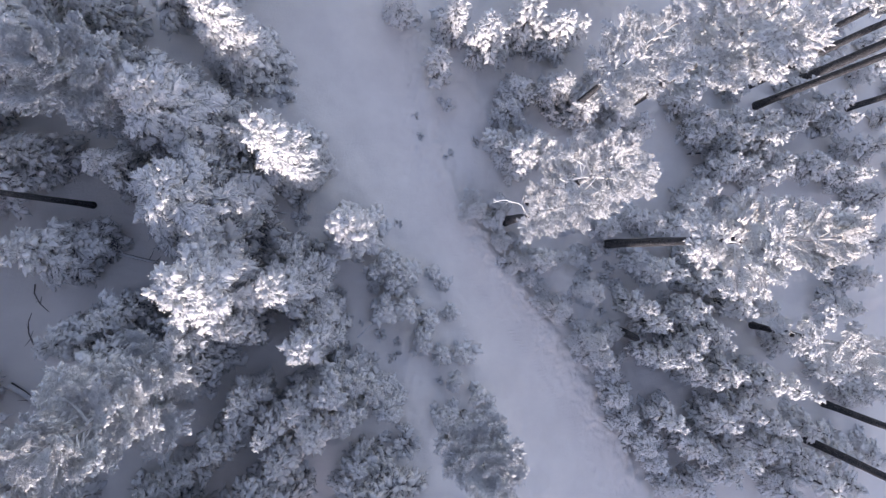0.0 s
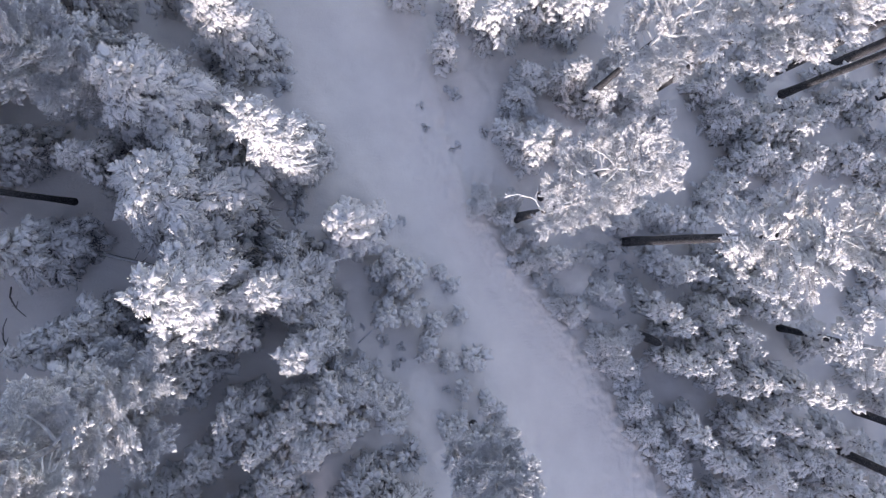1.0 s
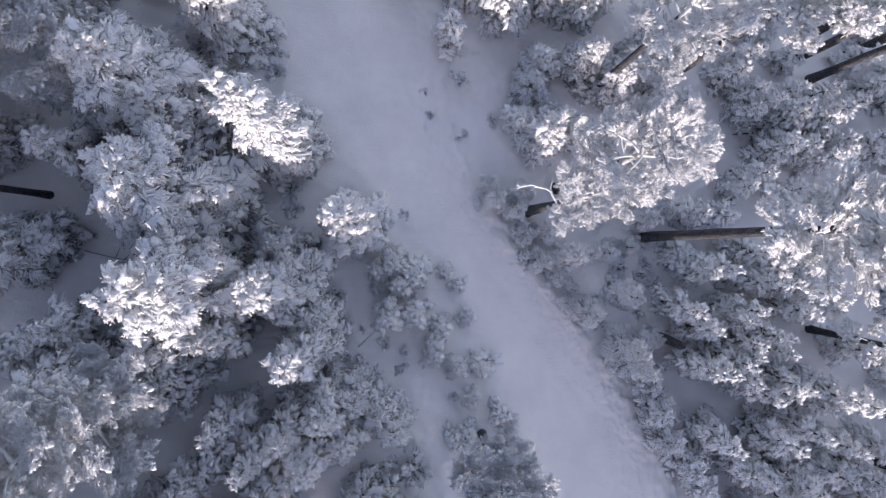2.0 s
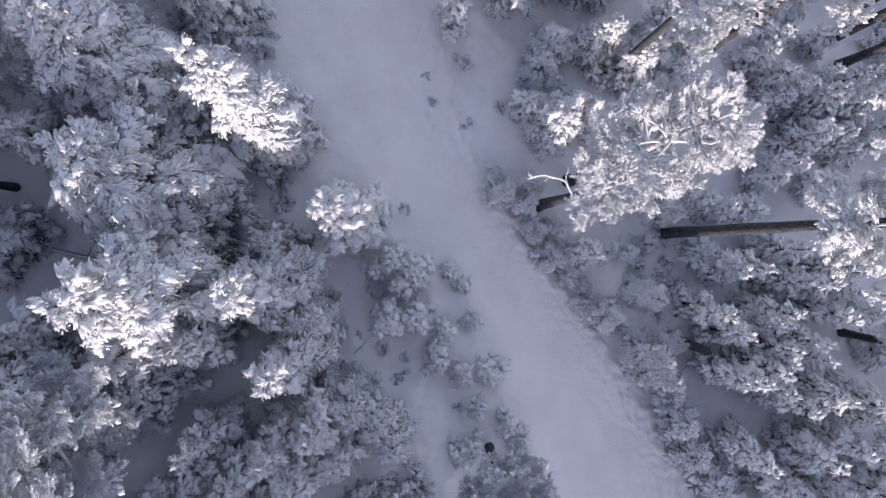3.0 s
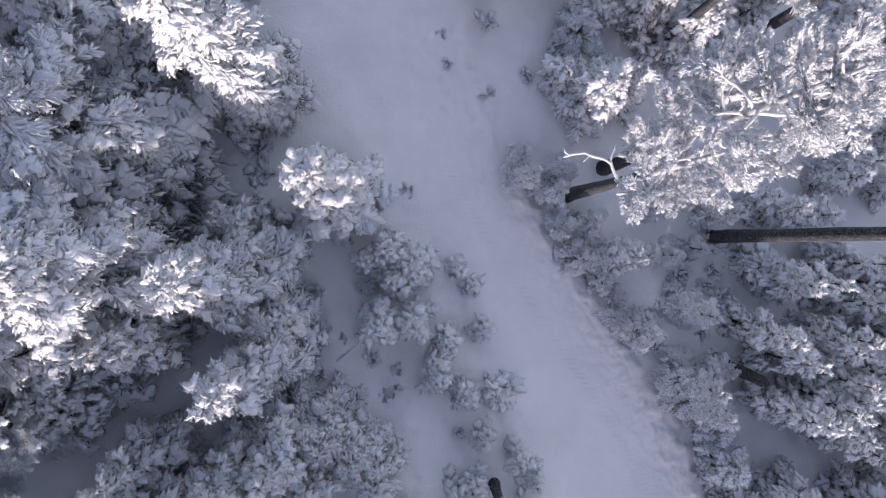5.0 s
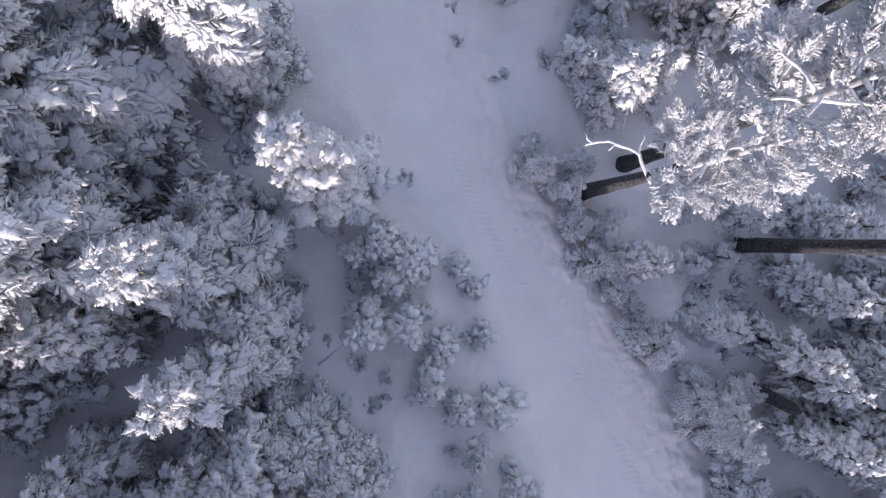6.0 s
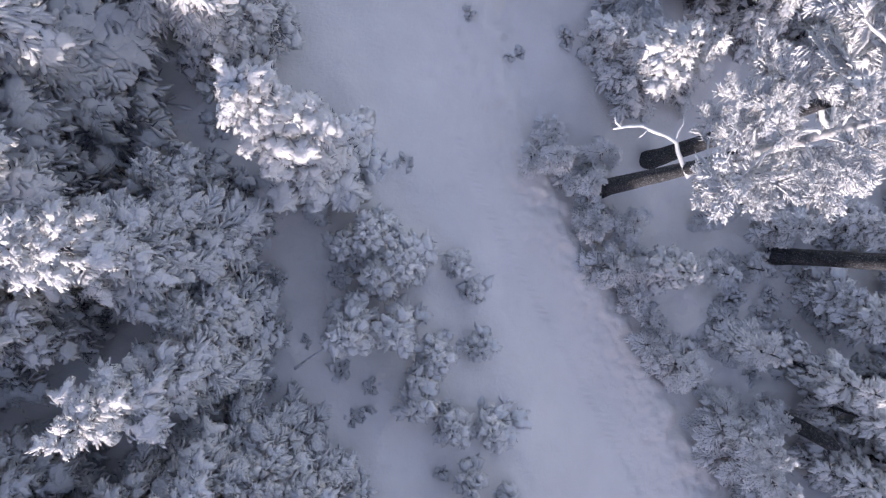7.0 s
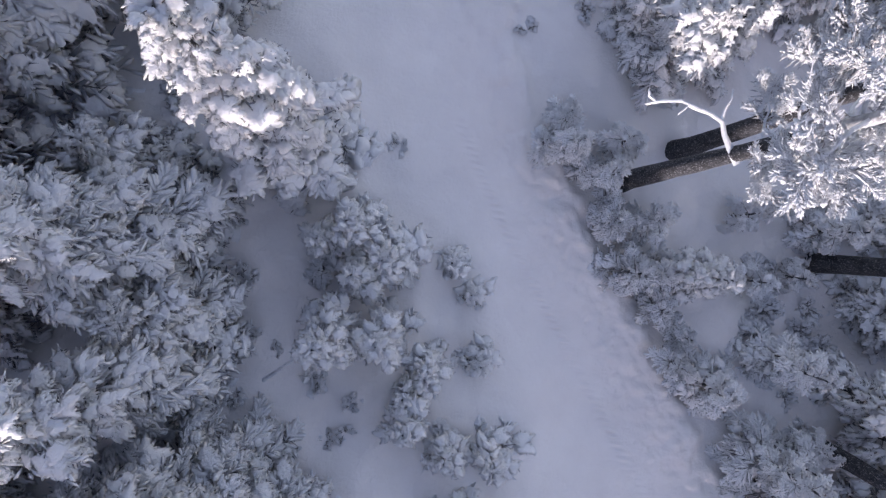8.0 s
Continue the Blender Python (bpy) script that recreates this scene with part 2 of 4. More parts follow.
def spray(b, start, way, L, rng, twig, pad, droop=0.16, cover=1.0, slim=1.0, rimed=0.0, far=False, core=0.7, combed=0.0):
    """A flat comb of twigs with pads and fingers of snow on it; where it is rimed, brushes of white needles instead; where it is combed, plump snowy shoots."""
    way = way / np.linalg.norm(way)
    sag = lambda u: start + way * (u * L) + np.array([0, 0, -1.0]) * (droop * L * u * u)
    one = lambda v: np.array([v])
    down = way - [0, 0, droop]
    if rng.uniform() < rimed:
        b.slot = WHITE
        for u in np.linspace(0.15, 0.9, 2 + int(L / (1.1 * twig))):
            burst(b, sag(u), down, 0.85 * twig, 9, rng)
            if rng.uniform() < core:
                c, size = sag(u) - [0, 0, 0.03], twig * rng.uniform(0.8, 1.3)
                put(b, SMALL_PADS[int(rng.integers(6))], c[None], turned(down, rng.normal(0, 0.5))[None], one(size), one(0.8 * size), one(size), rng, 0.02)
        size = max(1.4 * twig, L)
        for k in range(3):
            c = sag(0.28 * k)
            put(b, TWIGS[int(rng.integers(6))], c[None], turned(down, rng.normal(0, 0.4))[None] + [0, 0, 0.1 * k], one(size * (1 - 0.2 * k)), one(0.85 * size), one(size), rng, 0.01)
        return
    size = max(1.3 * twig, 1.12 * L)
    b.slot = GREEN
    put(b, (SHORT_TWIGS if far else TWIGS)[int(rng.integers(5))], (start - [0, 0, 0.10 * twig])[None], down[None], one(size), one(1.15 * size * slim), one(size), rng, 0.01)
    b.slot = WHITE
    if rng.uniform() < combed:
        n = 2 * (2 + int(L / (twig * 0.30)))
        s = np.linspace(0.0, 0.95, n) + rng.normal(0, 0.03, n)
        o = np.stack([sag(v) for v in s]) + rng.normal(0, 0.03 * twig, (n, 3)) + [0, 0, 0.05 * twig]
        d = turned(np.repeat(down[None], n, 0), np.tile([-1.0, 1.0], n // 2) * rng.uniform(0.35, 0.95, n))
        d[:, 2] += rng.normal(0.02, 0.14, n)
        w = twig * 0.125 * rng.uniform(0.75, 1.35, n)
        put(b, CLUB, o, d, twig * rng.uniform(0.75, 1.25, n) * (1.15 - 0.35 * s), w, w, rng, 0.12)
        put(b, CLUB, start[None], down[None], one(1.15 * L + 0.3 * twig), one(0.13 * twig), one(0.13 * twig), rng, 0.1)
        return
    m = 1 + int(L / (twig * 0.85))
    for q in range(m):
        if rng.uniform() > cover:
            continue
        u = 0.8 * (q + rng.uniform(-0.2, 0.2)) / m
        c = sag(u) + rng.normal(0, 0.07 * twig, 3) + [0, 0, 0.08 * twig]
        turn = turned(down, rng.normal(0, 0.35)) + [0, 0, rng.normal(-0.04, 0.10)]
        size = twig * rng.uniform(0.85, 1.5) * (1.1 - 0.3 * u)
        wide, tall = slim * rng.uniform(0.65, 1.05), rng.uniform(0.45, 0.95) * pad
        if far:
            size, wide = 1.1 * size, 0.66 * wide
        put(b, (SMALL_PADS if far else ROUND_PADS if pad > 1.5 else PADS)[int(rng.integers(6))], c[None], turn[None], one(size), one(size * wide), one(size * tall), rng, 0.012)
    n = 3 if far else 2 if pad > 1.5 else 3 + int(L / (twig * 0.4))
    s = rng.uniform(0.2, 1.05, n)
    o = np.stack([sag(v) for v in s]) + rng.normal(0, 0.05 * twig, (n, 3))
    d = turned(np.repeat(down[None], n, 0), rng.choice([-1.0, 1.0], n) * rng.uniform(0.2, 0.95, n))
    d[:, 2] += rng.normal(-0.06, 0.12, n)
    w = twig * 0.10 * rng.uniform(0.7, 1.3, n)
    put(b, STUB, o, d, twig * rng.uniform(0.5, 1.0, n), w, 0.85 * w, rng, 0.14)


RAW = {}  # the arrays behind each bough, for crowns that are one mesh
SPLIT = {}  # each bough as bare branch and the snow on it


def bough_mesh(L, twig, pad, seed, lift=0.12, droop=0.34, cover=1.0, needles=None, far=False, rimed=0.0, combed=0.0):
    """A conifer branch along +x: wood, needles and the snow that lies on it."""
    rng, b = np.random.default_rng(seed), Mesher()
    curve = lambda u: np.stack([L * u, L * (0.05 * math.sin(seed) * u * u + 0 * u), L * (lift * u - droop * u * u)], -1)
    b.slot = WOOD
    tube(b, curve(np.linspace(0, 0.95, 6)), np.linspace(0.014 + 0.010 * L, 0.006, 6), 5)
    n = max(2, int(round(L / (twig * (0.85 if twig >= 0.25 else 0.72)))))
    u = np.linspace(0.22, 0.93, n)
    for k in range(n):
        for sgn in (1, -1):
            v = float(np.clip(u[k] + rng.normal(0, 0.03), 0.12, 0.95))
            if rng.uniform() < 0.12:
                continue
            p = curve(np.array(v))
            way = turned(np.array([1.0, 0, lift - 2 * droop * v - 0.05]), sgn * (0.95 - 0.35 * v + rng.normal(0, 0.12)))
            ln = L * (0.50 - 0.32 * v) * rng.uniform(0.75, 1.25) + 0.35 * twig
            b.slot = WOOD
            tube(b, [p, p + way * ln * 0.8 - [0, 0, 0.1 * ln]], [0.010, 0.005], 3)
            spray(b, p, way, ln, rng, twig, pad, 0.16, cover, rimed=rimed, far=far, core=0.3, combed=combed)
    spray(b, curve(np.array(0.72)), np.array([1.0, 0.05, lift - 1.7 * droop]), 0.30 * L + 0.1, rng, twig, pad, 0.16, cover, far=far, combed=combed)
    me = b.mesh("bough", (LIMB, needles or NEEDLES, SOFT_SNOW if needles else SNOW_LOAD))
    RAW[me.name] = b
    SPLIT[me.name] = (b.only((WOOD, GREEN)).mesh("bough", me.materials[:]), b.only((WHITE,)).mesh("snow_load", me.materials[:]))
    return me


def limb_mesh(L, size, slim, seed, curl, mat, sub=8, per=2, thick=1.0, snow=None, rimed=0.0, combed=0.0):
    """A crooked pine limb along +x with side branches that end in snowy tufts."""
    rng, b = np.random.default_rng(seed), Mesher()
    p, d, pts = np.zeros(3), np.array([1.0, 0, 0.05]), [np.zeros(3)]
    for k in range(7):
        d = d + rng.normal(0, curl, 3) * [0.5, 1, 0.6] + [0.05, 0, 0.03]
        d = d / np.linalg.norm(d)
        p = p + d * L / 7
        pts.append(p)
    pts = np.array(pts)
    b.slot = WOOD
    tube(b, pts, np.linspace((0.03 + 0.020 * L) * thick, 0.014, 8), 6, 0.08, rng)
    for j in range(sub):
        u = rng.uniform(0.28, 0.98) * 7
        q = np.array([np.interp(u, np.arange(8), pts[:, c]) for c in range(3)])
        dd = turned(d * [1, 1, 0.3], rng.choice([-1, 1]) * rng.uniform(0.5, 1.25)) + [0, 0, rng.uniform(-0.05, 0.4)]
        l2 = L * rng.uniform(0.16, 0.40)
        mid = q + dd * l2 * 0.5 + rng.normal(0, 0.06 * l2, 3) * 1.5
        end = q + dd * l2 + rng.normal(0, 0.06, 3)
        b.slot = WOOD
        tube(b, [q, mid, end], [0.020 * thick, 0.014 * thick, 0.007], 4)
        spray(b, q + (end - q) * 0.15, end - q, l2 * 1.1, rng, size, 0.8, 0.10, 1.0, slim, rimed, combed=combed)
        for t in np.linspace(0.45, 0.8, per):
            side = turned(dd * [1, 1, 0.3], rng.choice([-1, 1]) * rng.uniform(0.6, 1.0)) + [0, 0, rng.uniform(-0.1, 0.25)]
            e = q + (end - q) * t
            b.slot = WOOD
            tube(b, [e, e + side * l2 * 0.4], [0.011 * thick, 0.005], 3)
            spray(b, e, side, l2 * rng.uniform(0.45, 0.7), rng, size, 0.8, 0.10, 1.0, slim, rimed, combed=combed)
    spray(b, pts[-2], pts[-1] - pts[-2], 0.25 * L, rng, size, 0.8, 0.1, 1.0, slim, rimed, combed=combed)
    return b.mesh("limb", (mat, FROSTED_TWIG if rimed else NEEDLES, snow or SNOW_LOAD))


# branch shapes that the trees share: length in metres and five or six forms of each
LONG = [bough_mesh(1.9, 0.34, 1.1, 11 + k, cover=0.92, combed=0.35) for k in range(6)]
MEDIUM = [bough_mesh(1.15, 0.30, 1.1, 31 + k, cover=0.93, combed=0.35) for k in range(6)]
SHORT = [bough_mesh(0.62, 0.26, 1.15, 51 + k, 0.2, 0.32) for k in range(6)]
PADDED = [bough_mesh(1.1, 0.28, 1.55, 71 + k, combed=0.15) for k in range(5)]
SMALL_PADDED = [bough_mesh(0.55, 0.26, 1.6, 81 + k) for k in range(5)]
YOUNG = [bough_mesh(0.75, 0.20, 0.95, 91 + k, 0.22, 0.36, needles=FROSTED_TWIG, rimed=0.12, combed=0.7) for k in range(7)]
LITTLE = [bough_mesh(0.40, 0.165, 0.95, 111 + k, 0.3, 0.4, needles=FROSTED_TWIG, rimed=0.12, combed=0.7) for k in range(6)]
PINE_LIMB = [limb_mesh(2.2, 0.215, 0.9, 131 + k, 0.16, LIMB, 13, 2) for k in range(7)]
WHITE_LIMB = [limb_mesh(2.2, 0.165, 1.0, 151 + k, 0.26, FROST, 10, 2, 0.85, FROST, 0.25, 0.8) for k in range(7)]
RIME_LIMB = [limb_mesh(1.9, 0.21, 0.8, 171 + k, 0.14, FROST, 13, 3, 0.8, FROST, 0.85) for k in range(6)]
FULL_LIMB = [limb_mesh(2.2, 0.25, 0.95, 141 + k, 0.16, FROST, 14, 2, 0.6, SOFT_SNOW, 0.15, 0.35) for k in range(6)]
DARK_LONG = [bough_mesh(1.7, 0.34, 1.0, 191 + k, cover=0.62) for k in range(5)]
DARK_MEDIUM = [bough_mesh(1.0, 0.30, 1.0, 201 + k, cover=0.62) for k in range(5)]
# for low boughs: thinner snow, needles darkened towards the shade inside a crown
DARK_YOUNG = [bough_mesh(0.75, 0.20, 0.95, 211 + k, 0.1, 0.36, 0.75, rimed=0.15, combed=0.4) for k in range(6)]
COATED = [bough_mesh(0.62, 0.28, 1.0, 231 + k, 0.08, 0.14, 1.0, FROSTED_TWIG) for k in range(6)]
SPRIGS = [bough_mesh(0.45, 0.17, 0.8, 251 + k, 0.1, 0.25, 0.3, LIMB) for k in range(6)]
SMALL_COATED = [bough_mesh(0.34, 0.22, 1.0, 241 + k, 0.1, 0.15, 1.0, FROSTED_TWIG) for k in range(5)]
BY_SIZE = {"coated": [(0.62, COATED), (0.34, SMALL_COATED)], "laden": [(1.9, LONG), (1.15, MEDIUM), (0.62, SHORT)], "padded": [(1.1, PADDED), (0.55, SMALL_PADDED)], "young": [(0.75, YOUNG), (0.40, LITTLE)],
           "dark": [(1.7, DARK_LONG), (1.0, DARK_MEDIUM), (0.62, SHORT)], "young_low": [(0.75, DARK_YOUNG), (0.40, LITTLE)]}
FAR_BOUGHS = [bough_mesh(0.85, 0.26, 1.1, 261 + k, 0.15, 0.30, 0.8, far=True) for k in range(6)]
FAR_SHORT = [bough_mesh(0.42, 0.22, 1.1, 271 + k, 0.2, 0.34, far=True) for k in range(5)]
FAR_LONG = [bough_mesh(1.8, 0.36, 1.1, 281 + k, far=True, cover=0.78) for k in range(5)]
BY_SIZE["far"] = [(1.8, FAR_LONG), (0.85, FAR_BOUGHS), (0.42, FAR_SHORT)]
# forms below a tree's shade height, coloured darker to deepen its inner shade
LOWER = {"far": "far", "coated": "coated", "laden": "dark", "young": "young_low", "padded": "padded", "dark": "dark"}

count = [0]


def rooted(name, x, y, label, category, group, sink=0.1):
    count[0] += 1
    e = new(name)
    e.location = (x, y, float(ground_z(np.array([x]), np.array([y]))[0]) - sink)
    e.empty_display_size = 0.3
    tagged(e, label, category, group)
    return e, np.random.default_rng(1000 + count[0])


def branch_pose(size, L, at, azimuth, pitch, roll, rng):
    k = L / size
    return Matrix.LocRotScale(Vector(at), Euler((roll, -pitch, azimuth)), (k, k * rng.uniform(0.85, 1.2), k ** 0.8))


def branch(name, forms, L, at, azimuth, pitch, roll, parent, rng):
    """One shared branch shape hung on its tree: scaled to L, turned to the azimuth, raised by pitch (radians)."""
    size, meshes = min(forms, key=lambda f: abs(math.log(f[0] / max(L, 0.05))))
    me = meshes[int(rng.integers(len(meshes)))]
    x, y = parent.location[:2]
    near = me.name in SPLIT and -8 < x < 8 and -6 < y < 7
    ob = part(name, SPLIT[me.name][0] if near else me, parent)
    ob.matrix_basis = branch_pose(size, L, at, azimuth, pitch, roll, rng)
    if near:
        part("snow_load", SPLIT[me.name][1], ob, "white snow lying along the bough")
    return ob


def merged(mesher, forms, L, at, azimuth, pitch, roll, rng):
    """The same branch, added to the mesh of a whole crown."""
    size, meshes = min(forms, key=lambda f: abs(math.log(f[0] / max(L, 0.05))))
    m = np.array(branch_pose(size, L, at, azimuth, pitch, roll, rng))
    mesher.merge(RAW[meshes[int(rng.integers(len(meshes)))].name], m[:3, :3], m[:3, 3])


def stem_axis(h, n, wobble, lean, rng):
    zs = np.linspace(0, h, n)
    bend = np.cumsum(rng.normal(0, wobble * h, (n, 2)), 0) * (zs / h)[:, None]
    return zs, np.stack([lean[0] * zs + bend[:, 0], lean[1] * zs + bend[:, 1], zs], -1)


def whorls(hang, at, h, r, kind, rng, bare, gap, shape, per, shade, flat, uneven=0.0):
    """Hangs the boughs of a spruce on its stem, whorl by whorl up to the leader."""
    z, a = max(bare * h, 0.12), rng.uniform(0, 6)
    while z < h - 0.1:
        f = z / h
        rad = r * (1 - f) ** shape + 0.14
        n = int(np.clip(round((3.2 + 1.1 * rad) * per), 3, 6))
        for k in range(n):
            a += 2 * np.pi / n + rng.normal(0, 0.22)
            up = np.interp(f, [0, 0.5, 0.85, 1], [-0.22, -0.02, 0.30, 0.75]) * flat + rng.normal(0, 0.11)
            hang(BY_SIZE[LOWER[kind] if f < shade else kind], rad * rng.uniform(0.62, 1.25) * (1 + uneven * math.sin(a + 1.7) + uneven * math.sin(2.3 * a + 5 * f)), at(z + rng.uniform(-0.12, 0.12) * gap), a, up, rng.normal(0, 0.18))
        a += 0.7
        z += np.interp(rad, [0.15, 0.6, 2.5], [0.24, 0.42, 0.72]) * gap
    for k in range(3):
        hang(BY_SIZE[kind], min(0.35, 0.10 + 0.03 * h), at(h - 0.12), a + 2.1 * k, 1.0 + 0.15 * k, 0)


def spruce(x, y, h, r, label, kind="laden", bare=0.07, lean=(0.0, 0.0), name="spruce_tree", group="snowy spruces", gap=1.0, shape=0.85, per=1.0, shade=0.3, flat=1.0, uneven=0.0):
    """A spruce: tapered trunk and whorls of drooping boughs laden with snow."""
    e, rng = rooted(name, x, y, label, "tree", group)
    b = Mesher()
    zs, axis = stem_axis(h, 8, 0.004, lean, rng)
    tube(b, axis, np.interp(zs, [0, 0.1 * h, h], [0.017 * h + 0.03, 0.013 * h + 0.02, 0.012]), 9, 0.04, rng)
    part("trunk", b.mesh("trunk", (BARK,)), e)
    at = lambda z: (float(np.interp(z, zs, axis[:, 0])), float(np.interp(z, zs, axis[:, 1])), float(z))
    whorls(lambda *a: branch("bough", *a, e, rng), at, h, r, kind, rng, bare, gap, shape, per, shade, flat, uneven)
    return e


def crown_form(h, r, seed, gap=1.0, per=1.0):
    """A trunk and a whole crown as two meshes, shared by the trees that stand too far off to tell their boughs apart."""
    rng, b, c = np.random.default_rng(seed), Mesher(), Mesher()
    zs, axis = stem_axis(h, 7, 0.006, (0, 0), rng)
    tube(b, axis, np.interp(zs, [0, h], [0.016 * h + 0.02, 0.012]), 8, 0.04, rng)
    at = lambda z: (float(np.interp(z, zs, axis[:, 0])), float(np.interp(z, zs, axis[:, 1])), float(z))
    whorls(lambda *a: merged(c, *a, rng), at, h, r, "far", rng, 0.04, gap, 0.8, per, 0.3, 1.15)
    return b.mesh("trunk", (BARK,)), c.mesh("crown", (LIMB, NEEDLES, SNOW_LOAD)), h, r


SLIM_CROWNS = [crown_form(4.0, 0.85, 600 + k, 1.1, 0.9) for k in range(9)]
BROAD_CROWNS = [crown_form(5.0, 1.4, 640 + k, 1.05, 1.0) for k in range(6)]
TALL_CROWNS = [crown_form(11.0, 2.1, 620 + k, 1.15, 0.9) for k in range(4)]


def far_spruce(x, y, h, r, label, group, name, forms):
    e, rng = rooted(name, x, y, label, "tree", group)
    trunk, crown, h0, r0 = forms[int(rng.integers(len(forms)))]
    fit = Matrix.LocRotScale((0, 0, 0), Euler((rng.normal(0, 0.03), rng.normal(0, 0.03), rng.uniform(0, 6.28))), (r / r0, r / r0, h / h0))
    part("trunk", trunk, e).matrix_basis = fit
    part("crown", crown, e).matrix_basis = fit
    return e


def pine(x, y, h, r, label, crown=0.55, trunk_r=0.24, lean=(0.0, 0.0), limbs=18, forms=None, name="pine_tree", group="tall pines", low=0.0, high=0.75, bark=None, taper=0.68):
    """A pine: long bare trunk, crooked limbs in the upper part, tufts of snowy needles at their ends."""
    e, rng = rooted(name, x, y, label, "tree", group)
    b = Mesher()
    zs, axis = stem_axis(h, 14, 0.0016, lean, rng)
    rad = np.interp(zs, [0, 0.05 * h, 0.6 * h, h], [trunk_r * 1.25, trunk_r, trunk_r * taper, 0.04])
    k = min(int(math.ceil((1 - crown) * 13)) + 1, 12)
    tube(b, axis[:k + 1], rad[:k + 1], 14, 0.03, rng)
    b.slot = 1
    tube(b, axis[k:], rad[k:] * 0.99, 10, 0.03, rng)
    part("trunk", b.mesh("trunk", (bark or BARK, FROSTED_TWIG)), e, "trunk furred with frost" if bark else "dark flaking bark dusted with frost")
    for k in range(limbs):
        f = (k + 0.5) / limbs
        z = h * (1 - crown + crown * f * 0.99)
        at = (float(np.interp(z, zs, axis[:, 0])), float(np.interp(z, zs, axis[:, 1])), z)
        L = r * (math.sin(math.pi * (0.25 + 0.68 * f)) ** 0.7) * rng.uniform(0.7, 1.15)
        branch("limb", [(2.2, forms or PINE_LIMB)], L, at, k * 2.4 + rng.normal(0, 0.35), np.interp(f, [0, 1], [low, high]) + rng.normal(0, 0.16), rng.normal(0, 0.25), e, rng)
    return e


def saplings(rows, label, group, name="young_spruce"):
    for x, y, h, r in rows:
        if x > 12.7 or y > 9.0 or y < -7.5:
            far_spruce(x, y, 1.12 * h, 0.95 * r, label, group, name, SLIM_CROWNS if r < 1.12 else BROAD_CROWNS)
            continue
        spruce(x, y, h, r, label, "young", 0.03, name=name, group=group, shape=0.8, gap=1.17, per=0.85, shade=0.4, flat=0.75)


def bushes(rows, label, group, name="snowy_shrub"):
    """Low shrubs: a fan of snowy shoots from one root."""
    for x, y, r in rows:
        e, rng = rooted(name, x, y, label, "shrub", group, 0.05)
        n = int(rng.integers(3, 6) + 5 * r)
        for k in range(n):
            branch("shoot", [(0.45, SPRIGS if rng.uniform() < 0.75 else SMALL_COATED)], r * rng.uniform(0.7, 1.2), (rng.normal(0, 0.1 * r), rng.normal(0, 0.1 * r), 0.02), 2 * np.pi * k / n + rng.normal(0, 0.3), rng.uniform(0.25, 1.2), rng.normal(0, 0.3), e, rng)


def dead_wood(name, label, category, x, y, pts, radii, stubs=0, mat=None, snow=0.0, group=""):
    """A stem or log through points given from its foot; short broken stubs, and a strip of snow along its upper side."""
    e, rng = rooted(name, x, y, label, category, group, 0.0)
    p, b = np.array(pts, float), Mesher()
    tube(b, p, radii, 9, 0.06, rng)
    part("stem", b.mesh("stem", (mat or BARK,)), e)
    for k in range(stubs):
        u = rng.uniform(0.1, 0.95) * (len(p) - 1)
        q = np.array([np.interp(u, np.arange(len(p)), p[:, c]) for c in range(3)])
        d = rng.normal(0, 1, 3) * [1, 1, 0.5] + [0, 0, 0.3]
        s = Mesher()
        tube(s, [q, q + d * 0.14, q + d * 0.26 + [0, 0, 0.03]], [0.022, 0.014, 0.006], 5)
        part("stub", s.mesh("stub", (DRY_TWIG,)), e)
    if snow:
        s = Mesher()
        r = np.array(radii, float)
        tube(s, p + np.stack([0 * r, 0 * r, 0.62 * r + 0.2 * snow], -1), 0.75 * r + 0.35 * snow * np.linspace(1, 0.7, len(r)), 8, 0.12, rng)
        part("snow_strip", s.mesh("snow_strip", (SNOW_LOAD,)), e, "strip of white snow lying along the log")
    return e


# ---- ground ----
def lattice(x, y, seed):
    """Smooth value noise in -1..1."""
    xi, yi = np.floor(x).astype(np.int64), np.floor(y).astype(np.int64)
    fx, fy = x - xi, y - yi
    fx, fy = fx * fx * (3 - 2 * fx), fy * fy * (3 - 2 * fy)

    def h(i, j):
        n = (i * 374761393 + j * 668265263 + seed * 1442695041) & 0xFFFFFFFF
        n = ((n ^ (n >> 13)) * 1274126177) & 0xFFFFFFFF
        return ((n ^ (n >> 16)) & 0xFFFF) / 32767.5 - 1
    return (h(xi, yi) * (1 - fx) + h(xi + 1, yi) * fx) * (1 - fy) + (h(xi, yi + 1) * (1 - fx) + h(xi + 1, yi + 1) * fx) * fy


def trail_left(y):
    return 0.055 - 0.640 * y + 0.0018 * y * y


def trail_right(y):
    c = np.clip(y, -13, 12)
    return 5.55 - 0.6826 * c + 0.01441 * c * c + 0.00142 * c ** 3 - 0.55 * (y - c)


def step(v):
    v = np.clip(v, 0, 1)
    return v * v * (3 - 2 * v)


